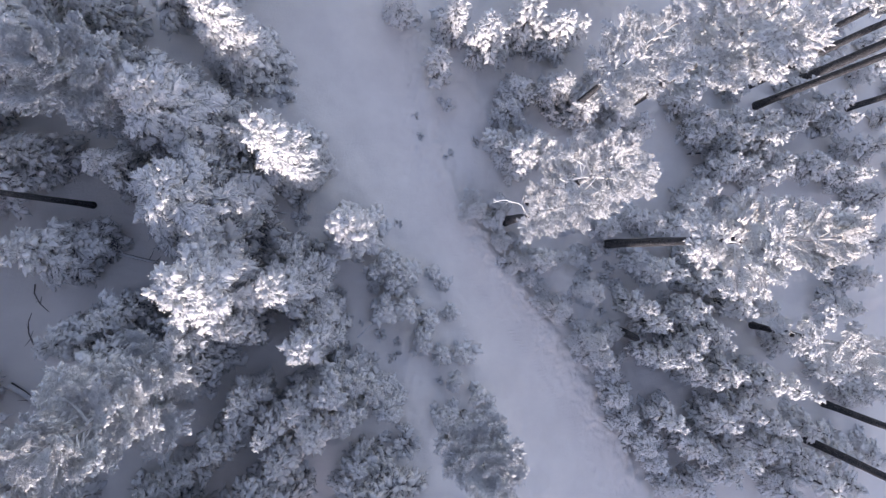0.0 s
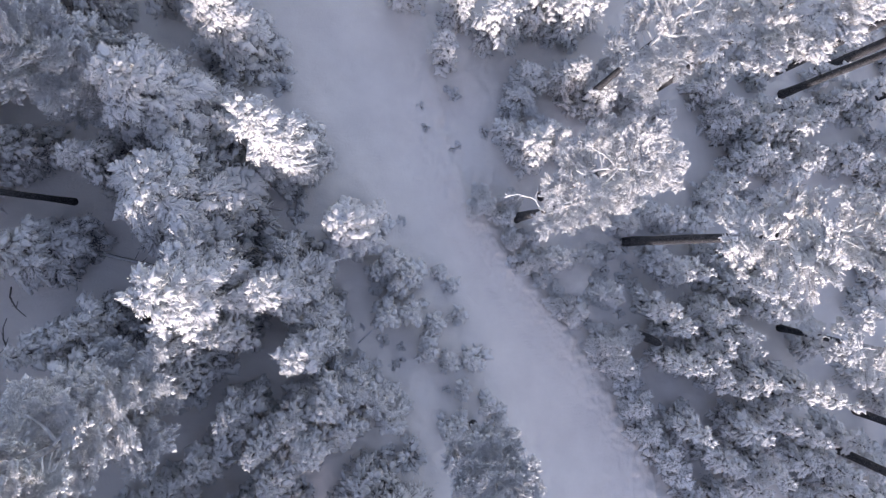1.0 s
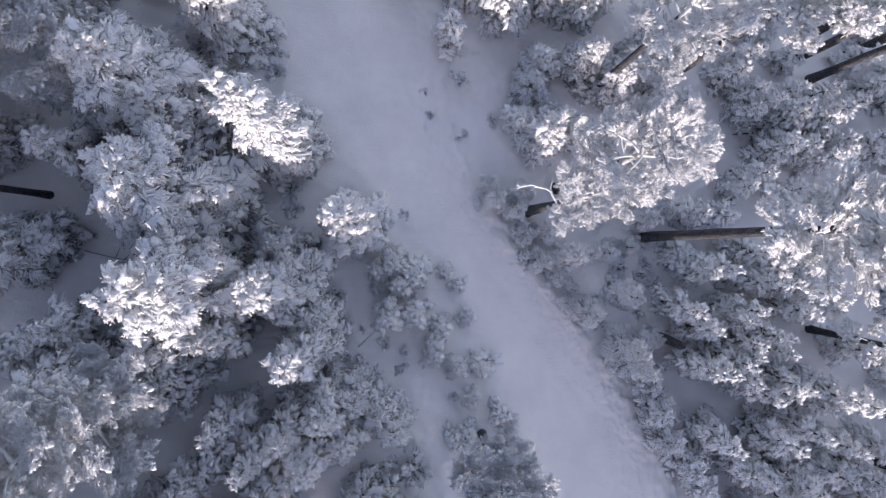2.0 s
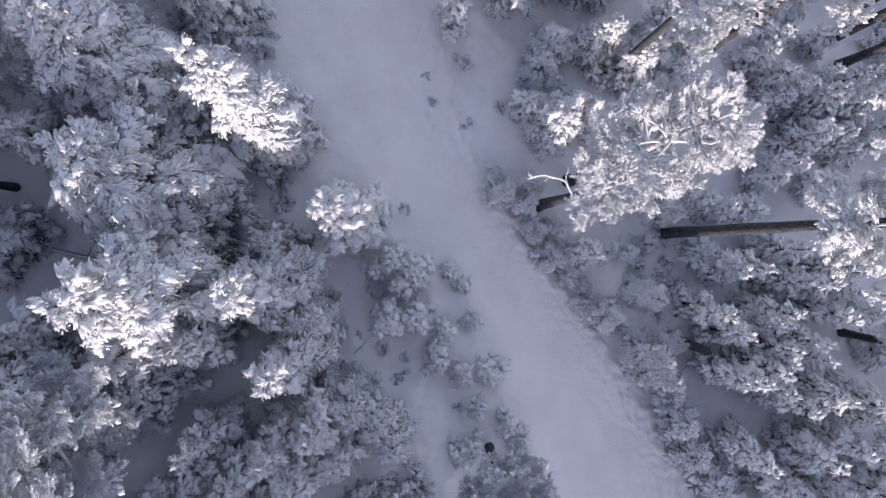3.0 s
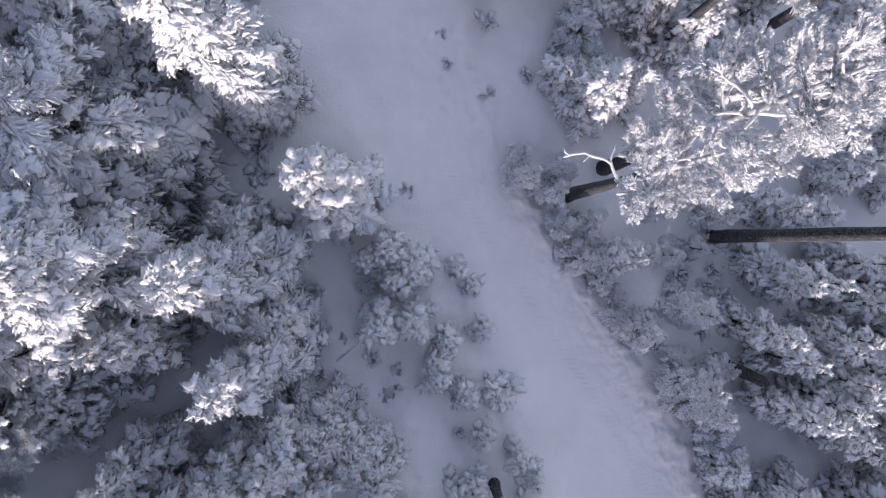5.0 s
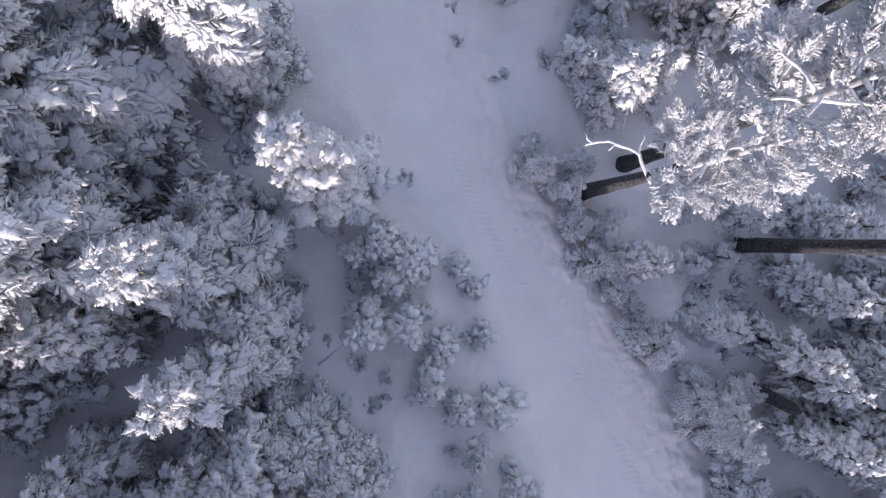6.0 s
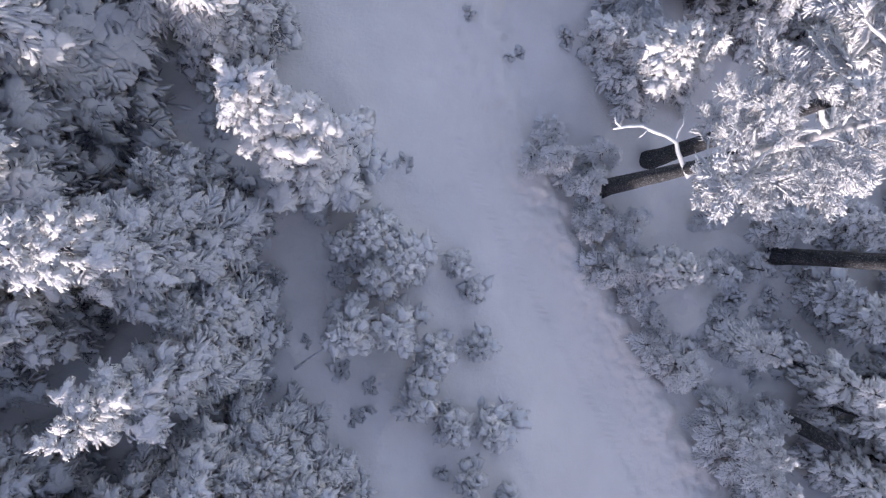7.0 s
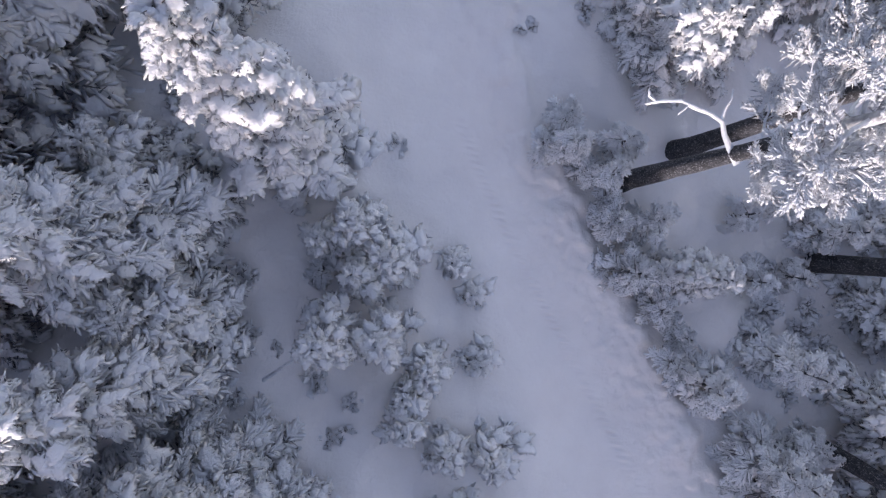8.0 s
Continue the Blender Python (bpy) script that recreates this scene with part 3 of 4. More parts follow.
def ground_z(x, y):
    z = -0.1794 * np.clip(x, -90, 120) - 0.1773 * np.clip(y, -70, 120)
    # rise to the south, out of view, shaped to shade all but the treetops
    z = z + (8.5 + 0.9 * step((11 - x) / 6.0) + 0.7 * step((x - 12) / 5.0) + 0.65 * step((-0.3 - x) / 2.0) + 1.6 * np.exp(-((x - 3.2) / 3.3) ** 2)) * step((-y - 28) / 42.0)
    ycl = np.clip(y, -40, 40)
    xl, xr = trail_left(ycl), trail_right(ycl)
    m = step((x - xl + 1.2) / 3.2) * step((xr - x + 0.5 + 0.35 * lattice(y * 0.9, x * 0.3, 11)) / 0.9)
    d = xr - x
    u, v = 0.83 * x + 0.56 * y, -0.56 * x + 0.83 * y
    rim = d + 0.30 * lattice(y * 0.9, x * 0.3, 17) + 0.20 * lattice(y * 2.6, x * 0.9, 18) + 0.10 * lattice(y * 5.2, x * 2.1, 19)
    z = z - 0.08 * m * step((d - 0.4) / 1.6) + 0.07 * np.exp(-((rim - 0.5) / 0.7) ** 2)
    z = z - 0.13 * step((0.15 - rim) / 0.34) * step((rim + 2.2) / 1.6)
    z = z + step((rim - 0.05) / 0.3) * step((2.9 - rim) / 2.0) * (0.045 * np.abs(lattice(u * 3.6, v * 3.1, 20)) + 0.03 * np.abs(lattice(v * 6.4, u * 5.8, 21)))
    z = z + np.exp(-((d - 0.5) / 1.1) ** 2) * (0.05 * lattice(u * 1.3, v * 1.3, 5) + 0.045 * lattice(v * 2.6 + 0.3 * u, u * 2.9, 6) + 0.042 * lattice(u * 4.6, v * 4.2, 13))
    rough = 0.13 * lattice(u * 0.45, v * 0.45, 1) + 0.09 * lattice(v * 1.1, u * 1.1, 2) + 0.035 * lattice(u * 2.9, v * 2.9, 3)
    z = z + rough * (1 - 0.82 * m)
    z = z + m * (0.018 * lattice(u * 7.3, v * 6.7, 15) + 0.020 * lattice(v * 3.9, u * 4.2, 16)) * step((2.6 - d) / 0.8)
    z = z + m * 0.035 * lattice(u * 3.4, v * 2.9, 7) * step((2.8 - d) / 1.8)
    z = z + m * (0.02 * lattice(u * 1.1, v * 0.6, 14) + 0.010 * lattice(u * 4.6, v * 4.0, 8))
    z = z + m * 0.046 * np.sin((y + 0.06 * x) * 2 * np.pi / 0.17) * np.exp(-((d - 2.75 - 0.08 * lattice(y * 0.3, y * 0, 9)) / 0.14) ** 2) * (0.8 + 0.4 * lattice(x * 0.6, y * 0.8, 12))
    z = z - m * 0.02 * np.exp(-((d - 0.75) / 0.10) ** 2) * step((y + 12) / 6) * step((3 - y) / 4)
    return z


def graded(fine, far, ratio):
    """Coordinates: the fine ones, then ever longer steps out to far on both sides."""
    out, v, s = list(fine), fine[-1], fine[-1] - fine[-2]
    while v < far:
        s *= ratio
        v += s
        out.append(v)
    v, s, low = fine[0], fine[1] - fine[0], []
    while v > -far:
        s *= ratio
        v -= s
        low.append(v)
    return np.array(low[::-1] + out)


gx = graded(np.concatenate([np.arange(-24, -6, 0.4), np.arange(-6, 0, 0.2), np.arange(0, 2, 0.1), np.arange(2, 13.5, 0.06), np.arange(13.5, 17, 0.2), np.arange(17, 42, 0.5)]), 2500, 1.3)
gy = graded(np.concatenate([np.arange(-20, -11, 0.14), np.arange(-11, -6, 0.07), np.arange(-6, 2.5, 0.05), np.arange(2.5, 22, 0.14)]), 2500, 1.3)
X, Y = np.meshgrid(gx, gy, indexing="ij")
Z = ground_z(X.ravel(), Y.ravel())
sheet = Mesher()
i, j = np.meshgrid(np.arange(len(gx) - 1), np.arange(len(gy) - 1), indexing="ij")
ny = len(gy)
sheet.add(np.stack([X.ravel(), Y.ravel(), Z], -1), None, np.stack([i * ny + j, (i + 1) * ny + j, (i + 1) * ny + j + 1, i * ny + j + 1], -1).reshape(-1, 4))
ground = new("ground", sheet.mesh("ground", (SNOW_GROUND,)))
tagged(ground, "snow-covered hillside with a smooth packed trail", "snow ground", kind="structure")


# ---- trees ----
LADEN = "tall spruce with boughs bent under thick snow"
DARK = "shaded spruce with drooping snow-dusted boughs"
spruce(-5.3, 4.35, 11.6, 1.75, LADEN)
spruce(-10.6, 6.4, 8.8, 3.0, LADEN, shape=0.7)
spruce(-9.4, 2.3, 8.2, 3.3, LADEN, shape=0.62)
spruce(-8.5, -1.5, 10.2, 2.7, LADEN, shape=0.7)
spruce(-5.4, -1.7, 7.3, 2.1, LADEN)
spruce(-4.1, -3.1, 4.3, 1.1, LADEN)
spruce(-5.67, -0.1, 3.6, 1.1, DARK, "dark")
spruce(-4.4, -4.4, 6.8, 1.5, LADEN)
spruce(-2.5, 1.0, 8.5, 1.5, "slender spruce with rounded pads of snow", "padded", shape=0.8)
spruce(-8.2, 10.3, 9.6, 1.9, LADEN)
spruce(-7.9, 5.4, 5.2, 1.6, DARK, "dark")
spruce(-15.46, 0.02, 6.8, 1.8, LADEN)
spruce(-12.5, -3.0, 6.0, 1.4, DARK, "dark")
spruce(-12.0, -4.6, 8.0, 1.7, DARK, "dark")
spruce(-9.3, -3.6, 6.0, 1.6, DARK, "dark")
spruce(-7.6, -3.6, 6.0, 1.4, DARK, "dark")
spruce(-13.0, 8.7, 7.0, 1.6, DARK, "dark")
spruce(-6.3, 5.5, 4.0, 1.1, DARK, "dark")
spruce(-7.2, -7.0, 5.2, 1.0, LADEN, shade=0.0)
spruce(-6.0, -8.2, 5.6, 1.0, LADEN, shade=0.0)
spruce(-4.7, -7.2, 5.6, 1.0, LADEN, shade=0.0)
spruce(-3.4, -6.6, 5.6, 1.2, LADEN, shade=0.0)
spruce(-4.0, -8.4, 5.6, 1.2, LADEN, shade=0.0)
spruce(-2.3, -6.5, 4.2, 1.05, LADEN, shade=0.0)
spruce(-1.4, -7.1, 3.6, 0.95, LADEN, shade=0.0)
spruce(-2.7, -7.9, 4.4, 1.05, LADEN, shade=0.0)
spruce(-5.6, -9.6, 4.8, 1.1, LADEN, shade=0.0)
spruce(-8.4, -9.0, 4.6, 1.1, LADEN, shade=0.0)
RIMED = "pine with feathery rime-white needles"
pine(-13.9, 7.3, 9.0, 2.5, RIMED, crown=0.75, limbs=46, forms=RIME_LIMB, bark=LIMB, low=-0.1)
pine(-10.8, -6.0, 12.2, 2.3, RIMED, crown=0.85, limbs=52, forms=RIME_LIMB, bark=LIMB, low=-0.15)
pine(-13.0, -7.8, 11.5, 2.3, RIMED, crown=0.7, limbs=36, forms=RIME_LIMB, bark=LIMB)
pine(3.35, -9.01, 8.6, 2.0, "slim pine thickly furred with rime", crown=0.52, trunk_r=0.18, limbs=36, forms=RIME_LIMB)
OLD = "tall pine with a bare dark trunk and snowy crown"
pine(12.6, 0.35, 18.6, 1.9, OLD, crown=0.36, trunk_r=0.26, limbs=38, lean=(0.03, 0.0), forms=FULL_LIMB)
CROOKED = "crooked pine with white frosted limbs"
frosted_pine = pine(6.05, 1.66, 11.5, 1.35, CROOKED, crown=0.45, lean=(0.03, 0.0), trunk_r=0.27, taper=0.5, limbs=24, forms=WHITE_LIMB)
pine(7.66, 2.88, 12.5, 2.2, CROOKED, crown=0.5, lean=(0.10, 0.04), trunk_r=0.27, taper=0.5, limbs=30, forms=WHITE_LIMB)
hook = Mesher()
twist = np.random.default_rng(3)
tube(hook, [(0.25, -0.2, 5.95), (0.05, 0.05, 5.95), (-0.1, 0.3, 5.98), (-0.18, 0.5, 6.02), (-0.42, 0.62, 6.0), (-0.72, 0.66, 6.04), (-1.0, 0.76, 6.0), (-1.3, 0.72, 5.95), (-1.6, 0.62, 5.9)], [0.07, 0.055, 0.05, 0.05, 0.042, 0.04, 0.034, 0.03, 0.024], 7, 0.22, twist)
tube(hook, [(-0.2, 0.52, 6.02), (-0.2, 0.72, 6.05), (-0.12, 0.9, 6.08), (-0.14, 1.08, 6.12)], [0.03, 0.026, 0.02, 0.012], 6, 0.2, twist)
tube(hook, [(-1.42, 0.68, 5.93), (-1.56, 0.76, 5.95), (-1.62, 0.88, 6.0)], [0.028, 0.028, 0.018], 6, 0.2, twist)
tube(hook, [(-0.85, 0.7, 6.02), (-0.95, 0.58, 6.03), (-1.02, 0.5, 6.02)], [0.02, 0.016, 0.01], 5, 0.2, twist)
part("dead_limb", hook.mesh("dead_limb", (FROST,)), frosted_pine, "bare hooked limb white with frost")
pine(10.2, 8.5, 15.0, 2.1, OLD, crown=0.45, trunk_r=0.22, limbs=28, taper=0.5, forms=WHITE_LIMB)
pine(14.3, 9.1, 18.0, 2.3, OLD, crown=0.36, trunk_r=0.25, limbs=30, taper=0.5, forms=FULL_LIMB)
pine(27.9, 11.9, 18.5, 2.4, OLD, crown=0.28, trunk_r=0.32)
pine(22.6, 10.7, 19.0, 2.6, OLD, crown=0.28, trunk_r=0.25)
pine(24.6, 10.0, 19.0, 2.6, OLD, crown=0.28, trunk_r=0.25)
pine(25.6, 13.2, 19.0, 2.6, OLD, crown=0.28, trunk_r=0.22)
pine(32.5, 10.3, 17.0, 2.6, OLD, crown=0.28, trunk_r=0.22)
pine(25.4, -12.0, 18.0, 2.6, OLD, crown=0.28, trunk_r=0.24)
pine(27.2, -10.0, 18.0, 2.6, OLD, crown=0.28, trunk_r=0.22)
pine(22.4, -4.9, 12.5, 1.7, OLD, crown=0.68, trunk_r=0.2, limbs=26, forms=FULL_LIMB, taper=0.5)
pine(-15.5, 2.2, 15.0, 2.2, OLD, crown=0.3, trunk_r=0.15)

spruce(10.6, 8.3, 4.6, 1.2, DARK, "dark")
spruce(9.4, 9.6, 4.4, 1.2, DARK, "dark")
spruce(11.7, 9.7, 4.0, 1.1, DARK, "dark")
BROAD = "broad young spruce with snow on every bough"
spruce(6.7, 5.3, 4.8, 1.5, BROAD)
spruce(7.8, 5.9, 4.2, 1.35, BROAD)
spruce(5.7, 6.3, 3.2, 1.05, BROAD)
spruce(8.0, -0.7, 3.4, 0.75, "small spruce with rounded pads of snow", "padded")
spruce(-9.7, -5.9, 4.2, 1.2, DARK, "dark")
spruce(-9.2, -5.0, 4.6, 1.3, DARK, "dark")
spruce(-12.0, -6.4, 4.2, 1.2, DARK, "dark")
spruce(-14.6, -4.0, 5.0, 1.3, DARK, "dark")
spruce(-11.2, 4.2, 4.0, 1.1, DARK, "dark")
spruce(-13.1, 3.7, 6.0, 1.6, DARK, "dark")
CLEARING = "young spruce thickly coated in soft snow"
for x, y, h, r in ((-0.79, -0.66, 2.86, 0.57), (0.02, -1.37, 2.86, 0.60), (-0.98, -3.24, 3.30, 0.92), (0.20, -3.15, 2.86, 0.63), (-0.55, -1.82, 2.42, 0.55),
                   (-1.51, -1.19, 2.20, 0.52), (1.32, -3.86, 2.09, 0.58), (0.90, -4.48, 1.54, 0.40), (1.05, -5.18, 1.65, 0.53), (2.03, -5.71, 1.65, 0.46),
                   (3.16, -5.79, 1.87, 0.55), (1.54, -1.31, 1.43, 0.28), (2.18, -2.01, 1.10, 0.22), (2.65, -3.65, 1.32, 0.29), 
                   (2.74, -7.25, 1.40, 0.37), (4.00, -7.91, 1.67, 0.48), (4.69, -8.74, 1.40, 0.37), (2.46, -8.78, 1.76, 0.51),
                   (1.82, -9.07, 1.58, 0.44), (4.26, -9.65, 1.31, 0.33)):
    spruce(x, y, h, 0.7 * r, CLEARING, "coated", name="young_spruce", group="young spruces in the clearing", bare=0.05, flat=0.4, uneven=0.32, per=0.85)
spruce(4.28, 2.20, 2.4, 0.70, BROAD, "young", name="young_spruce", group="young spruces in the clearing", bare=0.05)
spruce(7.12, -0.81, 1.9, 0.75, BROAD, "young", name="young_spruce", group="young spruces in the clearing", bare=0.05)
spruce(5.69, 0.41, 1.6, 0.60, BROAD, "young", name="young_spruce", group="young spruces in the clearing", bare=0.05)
dead_wood("snag", "broken dark pine snag capped with snow", "dead tree", 12.93, -4.89, [(0, 0, -0.1), (0.03, -0.02, 1.0), (0.06, -0.05, 1.4), (0.12, -0.10, 2.3), (0.2, -0.14, 2.6)], [0.28, 0.25, 0.23, 0.21, 0.08], 7)
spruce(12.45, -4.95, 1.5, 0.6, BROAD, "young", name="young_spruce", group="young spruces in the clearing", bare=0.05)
dead_wood("fallen_log", "thin fallen log half sunk in snow", "log", -15.7, 0.17, [(0, 0, 0.12), (1.3, -0.3, 0.0), (2.5, -0.65, -0.22), (3.75, -0.95, -0.42)], [0.08, 0.075, 0.07, 0.06], 12, DRY_TWIG, 0.03, "fallen stems")
dead_wood("fallen_log", "thin fallen pole lying across the snow", "log", 18.75, 6.28, [(0, 0, 0.1), (1.6, 0.15, -0.2), (3.3, 0.26, -0.5)], [0.05, 0.045, 0.03], 4, DRY_TWIG, 0.0, "fallen stems")
dead_wood("fallen_log", "dark fallen log half sunk in snow", "log", -18.1, -6.3, [(0, 0, 0.15), (0.6, -0.4, 0.1), (1.2, -0.9, 0.1)], [0.14, 0.13, 0.11], 3, BARK, 0.04, "fallen stems")
dead_wood("leaning_stem", "thin frosted stem leaning into a snowy bush", "dead tree", -2.46, -4.8, [(0, 0, -0.1), (0.4, 0.4, 0.35), (0.95, 0.95, 0.85)], [0.05, 0.045, 0.03], 0, FROST, 0.0, "fallen stems")
dead_wood("bent_sapling", "thin bare sapling bent down to the snow", "dead tree", -17.6, -1.7, [(0, 0, 0), (0.2, -0.4, 0.4), (0.5, -0.9, 0.45), (0.75, -1.3, 0.2)], [0.035, 0.03, 0.025, 0.015], 4, DRY_TWIG, 0.0, "fallen stems")
dead_wood("bent_sapling", "thin bare sapling bent down to the snow", "dead tree", -17.4, -4.5, [(0, 0, 0), (0.0, 0.6, 0.35), (0.02, 1.1, 0.4), (0.05, 1.5, 0.2)], [0.035, 0.03, 0.025, 0.015], 3, DRY_TWIG, 0.0, "fallen stems")


EDGE_AND_SHADE = "snow-laden spruce of the wood's edge, many unseen and added for shade"
# many stand out of view, added to block sun and sky light
for x, y, h, r in ((-18.5, 3.6, 11, 2.0), (-17.6, 9.0, 12, 2.2), (-21.0, 0.5, 13, 2.2), (-20.5, 6.6, 13, 2.2), (-22.5, -4.0, 13, 2.2), (-19.5, -7.0, 11, 2.0), (-16.2, 12.5, 12, 2.2),
                   (-21.0, 11.0, 13, 2.3), (-16.4, -11.0, 11, 2.1), (-11.0, -12.5, 10, 2.0), (-6.5, -12.0, 9, 1.8), (-1.2, -12.4, 9.5, 2.0), (-22.0, -9.5, 13, 2.3), (-11.5, 13.0, 10, 2.0),
                   (-10.0, -16.5, 15, 3.2), (-11.6, -14.6, 14, 2.8), (-9.7, -13.6, 13, 2.4), (-13.5, -16.0, 14, 3.0), (-9.5, 17.0, 12, 2.3), (-5.0, 19.5, 12, 2.3), (10.0, 18.5, 11, 2.2), (6.0, 21.0, 12, 2.3), (13.5, 20.0, 12, 2.3), (4.4, -18.5, 13, 2.8), (2.6, -20.0, 13, 2.8)):
    far_spruce(x, y, h, r, EDGE_AND_SHADE, "spruces at the wood's edge", "spruce_tree", TALL_CROWNS)
spruce(-16.9, 4.4, 4.6, 1.3, DARK, "dark")

saplings([
    (-0.08, 13.85, 3.15, 1.08), (2.02, 10.72, 3.36, 0.98), (2.85, 13.41, 4.20, 1.39), (4.97, 12.11, 5.59, 1.57),
    (7.28, 13.29, 5.20, 1.53), (8.86, 12.91, 5.20, 1.54), (6.83, 9.34, 2.60, 1.39), (8.95, 9.28, 2.86, 1.36),
    (10.82, -2.64, 3.24, 0.89), (11.69, -5.21, 1.95, 1.03), (11.89, -6.77, 2.34, 1.17), (12.13, -8.33, 2.34, 1.23),
    (12.57, -9.59, 2.34, 1.22), (13.52, -10.86, 2.47, 1.36), (14.37, -12.04, 1.89, 1.01), (15.14, -13.30, 1.99, 1.12),
    (13.99, -6.13, 4.19, 0.88), (16.11, -3.98, 3.78, 1.17), (17.80, -4.66, 4.46, 1.22), (16.24, -6.58, 3.78, 1.16),
], "young spruce weighed down with fresh snow", "young spruces in the clearing")
saplings([
    (18.07, -6.56, 5.13, 1.15), (20.66, -7.51, 4.86, 1.22), (21.65, -7.78, 6.08, 0.94), (14.76, -9.41, 4.32, 0.97),
    (17.55, -9.72, 4.05, 1.09), (19.50, -9.29, 4.05, 0.95), (21.15, -10.19, 4.05, 0.90), (16.79, -11.35, 3.38, 1.14),
    (18.83, -11.74, 4.05, 1.19), (22.93, -11.76, 4.05, 1.16), (23.48, -13.18, 5.40, 1.03), (22.04, -13.98, 3.38, 1.05),
    (16.74, -13.43, 2.70, 0.93), (13.99, 1.93, 2.70, 0.94), (16.21, 1.43, 2.97, 1.05), (14.76, -1.32, 3.24, 1.08),
    (14.01, -0.65, 2.08, 1.07), (18.86, 7.34, 2.70, 0.93), (21.02, 7.15, 4.05, 1.27), (22.95, 6.64, 4.59, 1.33),
], "young spruce weighed down with fresh snow", "young spruces in the clearing")
saplings([
    (21.61, 5.16, 3.38, 1.15), (24.24, 5.06, 3.24, 1.11), (26.99, 5.78, 2.70, 0.90), (30.04, 10.18, 2.70, 1.05),
    (30.98, 7.06, 2.70, 0.92), (32.99, 7.11, 3.24, 1.17), (29.63, 4.93, 4.05, 1.19), (31.56, 3.69, 4.05, 1.37),
    (28.47, 0.04, 3.78, 1.33), (31.49, 0.42, 3.38, 1.30), (29.23, -1.82, 3.38, 1.27), (21.60, -3.47, 3.38, 1.27),
    (20.52, -2.59, 3.24, 1.11), (28.02, -3.62, 3.38, 1.14), (28.23, -9.31, 2.70, 1.12), (30.29, -9.08, 2.70, 1.02),
    (26.99, -12.13, 1.89, 0.95), (30.73, -7.32, 2.97, 1.14), (26.76, -14.21, 2.70, 0.97), (29.59, -12.97, 2.70, 0.99),
], "young spruce weighed down with fresh snow", "young spruces in the clearing")
saplings([
    (11.77, 9.48, 3.24, 1.07), (13.24, 8.47, 3.24, 0.96), (14.64, 7.68, 2.70, 0.97), (12.47, 7.20, 2.70, 0.84),
    (10.38, 13.33, 4.05, 1.01), (-7.59, -7.92, 3.15, 1.05), (-0.65, -8.04, 2.73, 0.88), (-2.03, -10.62, 2.73, 1.07),
    (-9.75, -10.08, 2.73, 1.02), (-10.71, -10.64, 2.52, 1.02), (-2.54, -11.58, 3.15, 1.05), (-5.98, -11.34, 2.73, 1.04),
    (-14.86, 11.50, 4.20, 1.38), (-17.76, 3.73, 3.15, 1.05), (-8.48, 5.70, 3.15, 1.13), (-1.49, -1.95, 1.05, 0.42),
    (3.98, 2.96, 1.89, 0.72), (3.52, 2.21, 1.05, 0.52), (5.35, 1.57, 2.08, 0.92), (5.73, 2.62, 1.82, 0.72),
], "young spruce weighed down with fresh snow", "young spruces in the clearing")
saplings([
    (5.71, 0.51, 1.30, 0.72), (6.79, 0.64, 1.82, 0.93), (6.46, -0.83, 2.08, 0.99), (7.32, -1.71, 1.56, 0.71),
    (8.14, -2.34, 1.30, 0.63), (7.94, -3.08, 1.30, 0.67), (8.85, -3.49, 2.47, 1.18), (10.98, -5.28, 2.34, 0.94),
    (10.87, -2.45, 1.95, 0.93), (17.50, -0.51, 4.05, 0.89), (15.28, -1.16, 4.05, 0.87), (18.50, -2.35, 4.05, 0.88),
    (13.28, -3.11, 4.05, 0.84), (14.08, -4.26, 4.05, 0.84), (16.44, -3.53, 4.05, 0.86), (15.76, -5.63, 4.05, 0.84),
    (17.91, -5.31, 4.05, 0.86), (19.62, -3.35, 4.05, 0.88), (14.80, -6.15, 4.05, 0.83), (16.76, -7.17, 4.05, 0.84),
], "young spruce weighed down with fresh snow", "young spruces in the clearing")
saplings([
    (10.92, -6.01, 4.05, 0.81), (10.56, -5.12, 4.05, 0.81), (17.91, -7.22, 4.05, 0.85), (19.89, -1.31, 4.05, 0.90),
    (16.30, -4.89, 4.05, 0.85), (20.84, 6.82, 3.78, 0.91), (23.19, 8.47, 3.78, 0.93), (18.39, 3.55, 3.78, 0.87),
    (14.49, 10.55, 3.78, 0.89), (12.37, 10.95, 3.78, 0.88), (18.65, 10.29, 3.78, 0.91), (22.11, 10.57, 3.78, 0.93),
    (19.90, 5.02, 3.78, 0.89), (22.88, 4.54, 3.78, 0.90), (20.20, -1.65, 3.78, 0.85), (17.61, -2.12, 3.78, 0.84),
    (14.70, -1.29, 3.78, 0.82), (18.41, -7.21, 3.78, 0.81), (16.53, -5.63, 3.78, 0.81), (20.48, 5.46, 3.24, 0.87),
], "young spruce weighed down with fresh snow", "young spruces in the clearing")
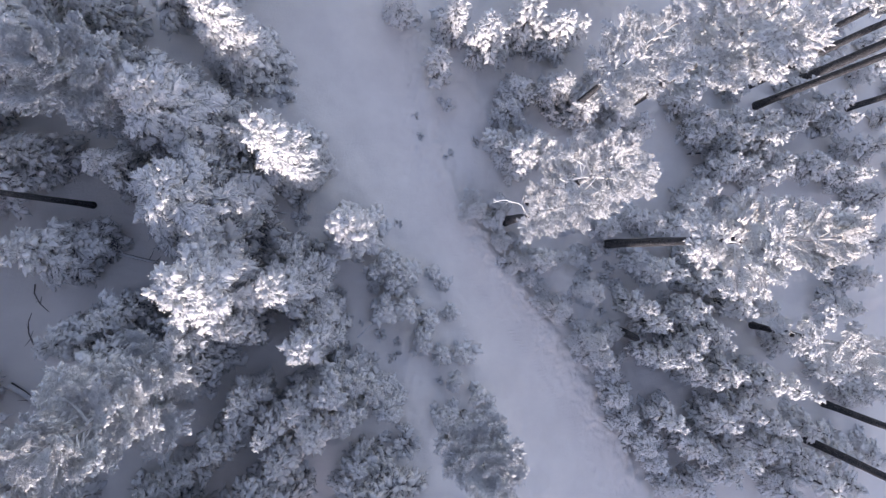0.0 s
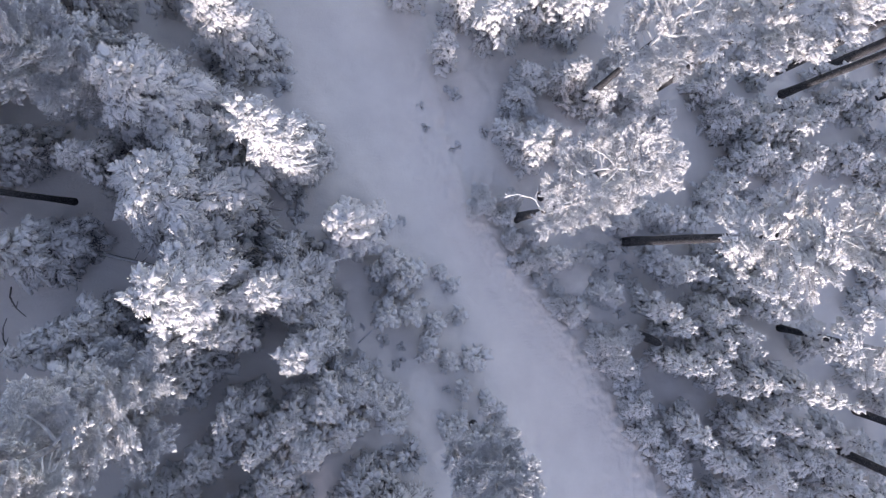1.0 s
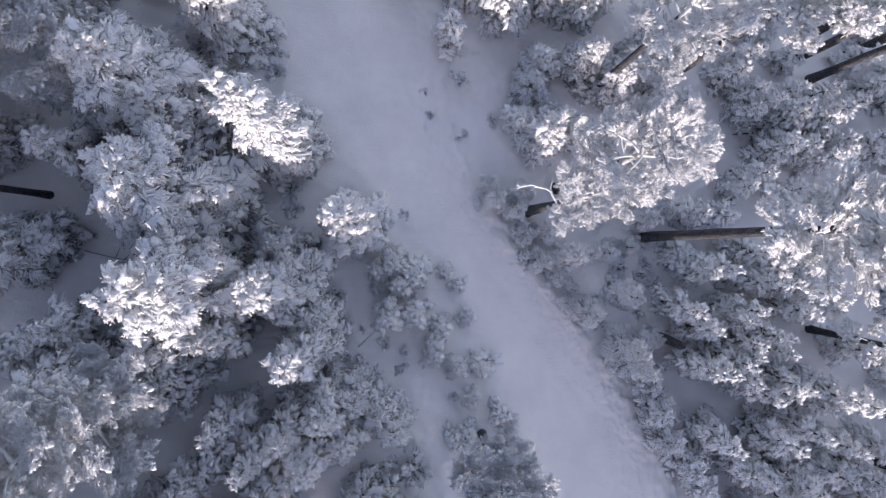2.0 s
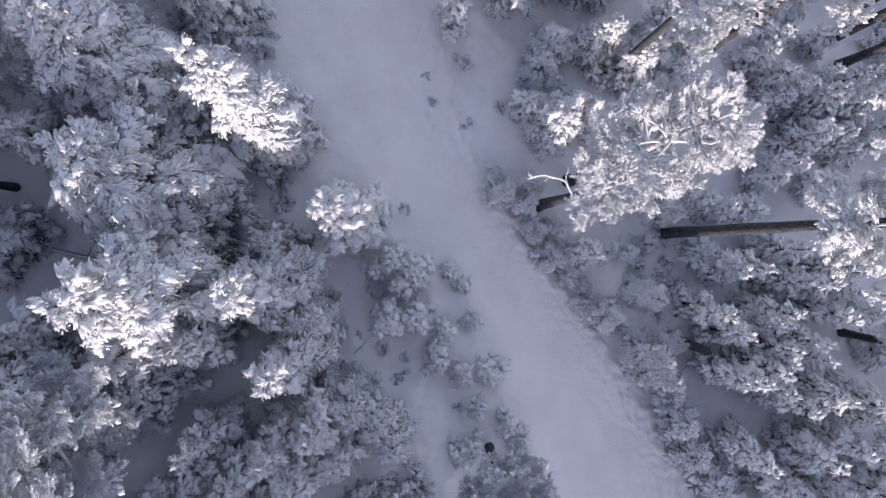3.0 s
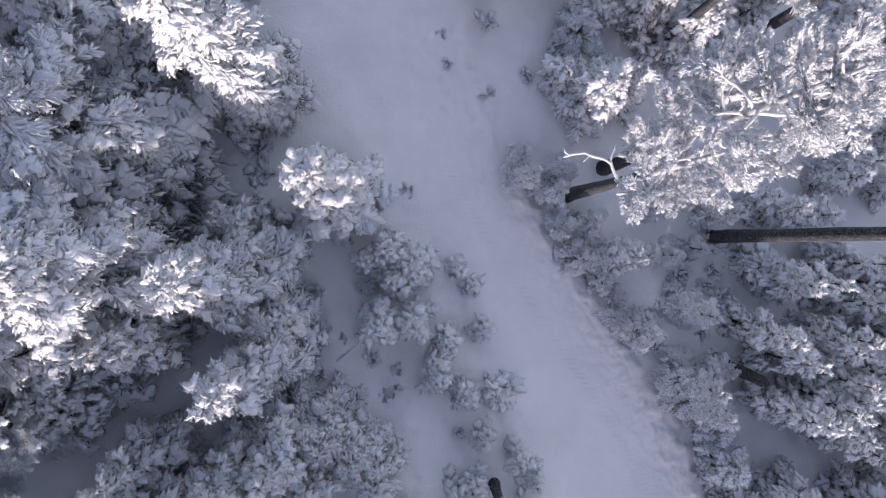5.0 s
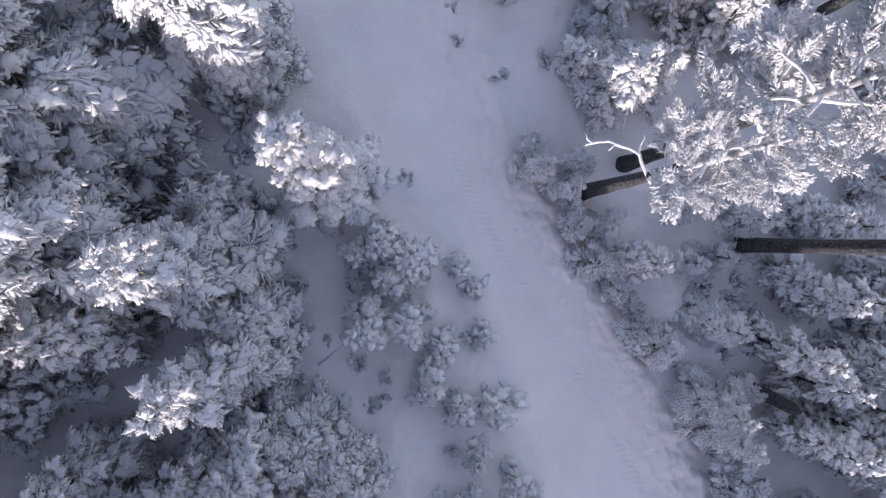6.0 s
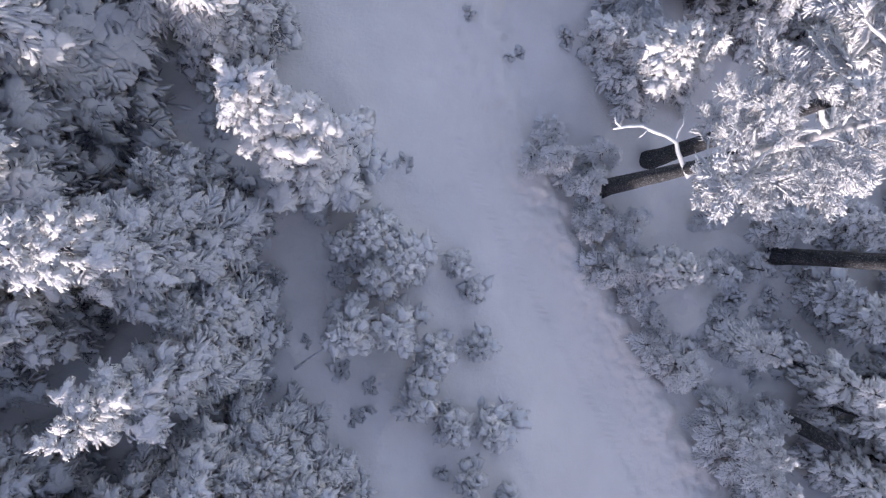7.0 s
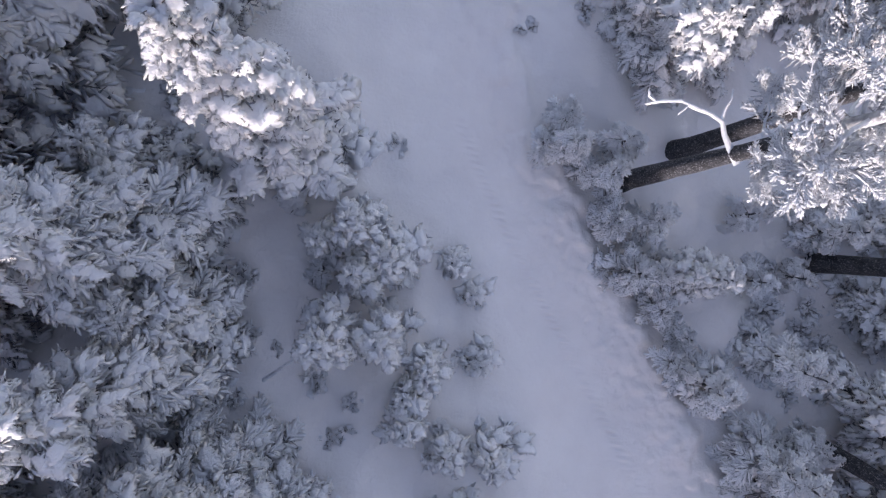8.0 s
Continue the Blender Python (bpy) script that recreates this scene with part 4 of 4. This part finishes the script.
saplings([
    (17.59, 2.88, 3.24, 0.84), (14.74, 1.51, 3.24, 0.81), (20.71, 2.69, 3.24, 0.85), (12.16, 1.22, 3.24, 0.80),
    (6.16, 8.05, 3.12, 1.12), (17.77, 9.30, 3.24, 0.87), (21.24, 8.40, 3.24, 0.89), (19.92, 7.71, 3.24, 0.93),
    (22.98, 7.25, 3.24, 0.94), (24.16, 5.60, 3.24, 0.94), (20.66, 5.33, 3.24, 0.92), (27.66, 9.40, 3.24, 0.97),
    (29.84, 8.72, 3.24, 0.98), (27.73, 5.25, 3.24, 0.95), (19.01, 8.41, 3.24, 0.93), (26.99, 11.01, 3.24, 0.98),
    (23.57, -5.69, 3.51, 0.93), (26.50, -7.43, 3.51, 0.94), (24.35, -10.72, 3.51, 0.91), (21.17, -11.66, 3.51, 0.89),
], "young spruce weighed down with fresh snow", "young spruces in the clearing")
saplings([
    (26.44, -12.41, 3.51, 0.91), (20.51, -8.33, 3.51, 0.90), (18.16, -12.55, 3.51, 0.87), (16.25, -10.96, 3.51, 0.86),
    (9.15, -0.62, 1.56, 0.71), (10.21, -0.53, 1.56, 0.72), (11.48, -0.21, 1.56, 0.66), (9.70, 1.29, 1.56, 0.62),
    (10.77, 1.81, 1.56, 0.70), (12.27, 2.35, 1.56, 0.76), (13.49, 1.88, 1.56, 0.76),
], "young spruce weighed down with fresh snow", "young spruces in the clearing")
saplings([
    (26.2, 8.1, 2.6, 0.95), (28.6, 12.6, 3.0, 1.0), (30.4, 13.9, 2.4, 0.9), (33.0, 12.8, 3.2, 1.1), (34.8, 9.4, 2.6, 0.95),
    (31.8, 16.6, 3.4, 1.1), (27.2, 15.4, 3.0, 1.0), (24.0, 14.9, 2.6, 0.9), (21.0, 13.0, 3.0, 1.0), (35.6, 5.6, 3.0, 1.05),
    (34.6, 15.2, 3.2, 1.1), (36.4, 12.0, 3.0, 1.0), (19.4, 12.2, 2.4, 0.9), (23.0, 17.2, 3.2, 1.1), (17.2, 13.6, 3.0, 1.0),
], "young spruce weighed down with fresh snow", "young spruces in the clearing")
bushes([
    (2.61, 8.64, 0.47), (-3.73, -1.04, 0.25), (-0.40, 1.46, 0.22), (0.74, 7.82, 0.20),
    (1.07, 6.64, 0.23), (2.73, 5.52, 0.26), (11.02, -1.33, 0.40), (11.19, -0.48, 0.40),
    (12.93, -2.37, 0.40), (12.34, 0.03, 0.41), (-0.38, -5.77, 0.24), (0.22, -10.42, 0.84),
    (4.29, 6.45, 0.34), (1.63, -1.31, 0.39), (2.29, -2.13, 0.32), (2.53, -3.60, 0.42),
    (2.11, -5.90, 0.44), (2.07, -7.23, 0.23), (-0.17, 1.45, 0.20), (-2.98, -3.83, 0.32),
    (-3.91, -1.07, 0.26), (-1.23, -4.63, 0.29), (-2.25, -4.03, 0.18), (-1.79, -2.24, 0.27),
], "low shrub half buried in powder snow", "low shrubs beside the trail")
bushes([
    (-3.59, -3.12, 0.20), (-0.30, -5.04, 0.23), (-3.29, -2.51, 0.41), (10.85, -1.32, 0.42),
    (12.84, -2.21, 0.46), (12.03, -1.82, 0.29), (12.58, -1.09, 0.33), (-2.96, -5.22, 0.23),
    (-0.73, -5.97, 0.19), (-6.67, 9.31, 0.62), (-6.40, 8.52, 0.51), (-5.51, 2.64, 0.64),
    (-5.37, 1.65, 0.44), (10.95, -1.31, 0.41), (12.10, -1.78, 0.38), (12.85, -2.22, 0.42),
    (11.31, -0.56, 0.35), (10.60, -3.05, 0.30), (9.90, -4.11, 0.33), (11.84, -3.77, 0.31),
], "low shrub half buried in powder snow", "low shrubs beside the trail")
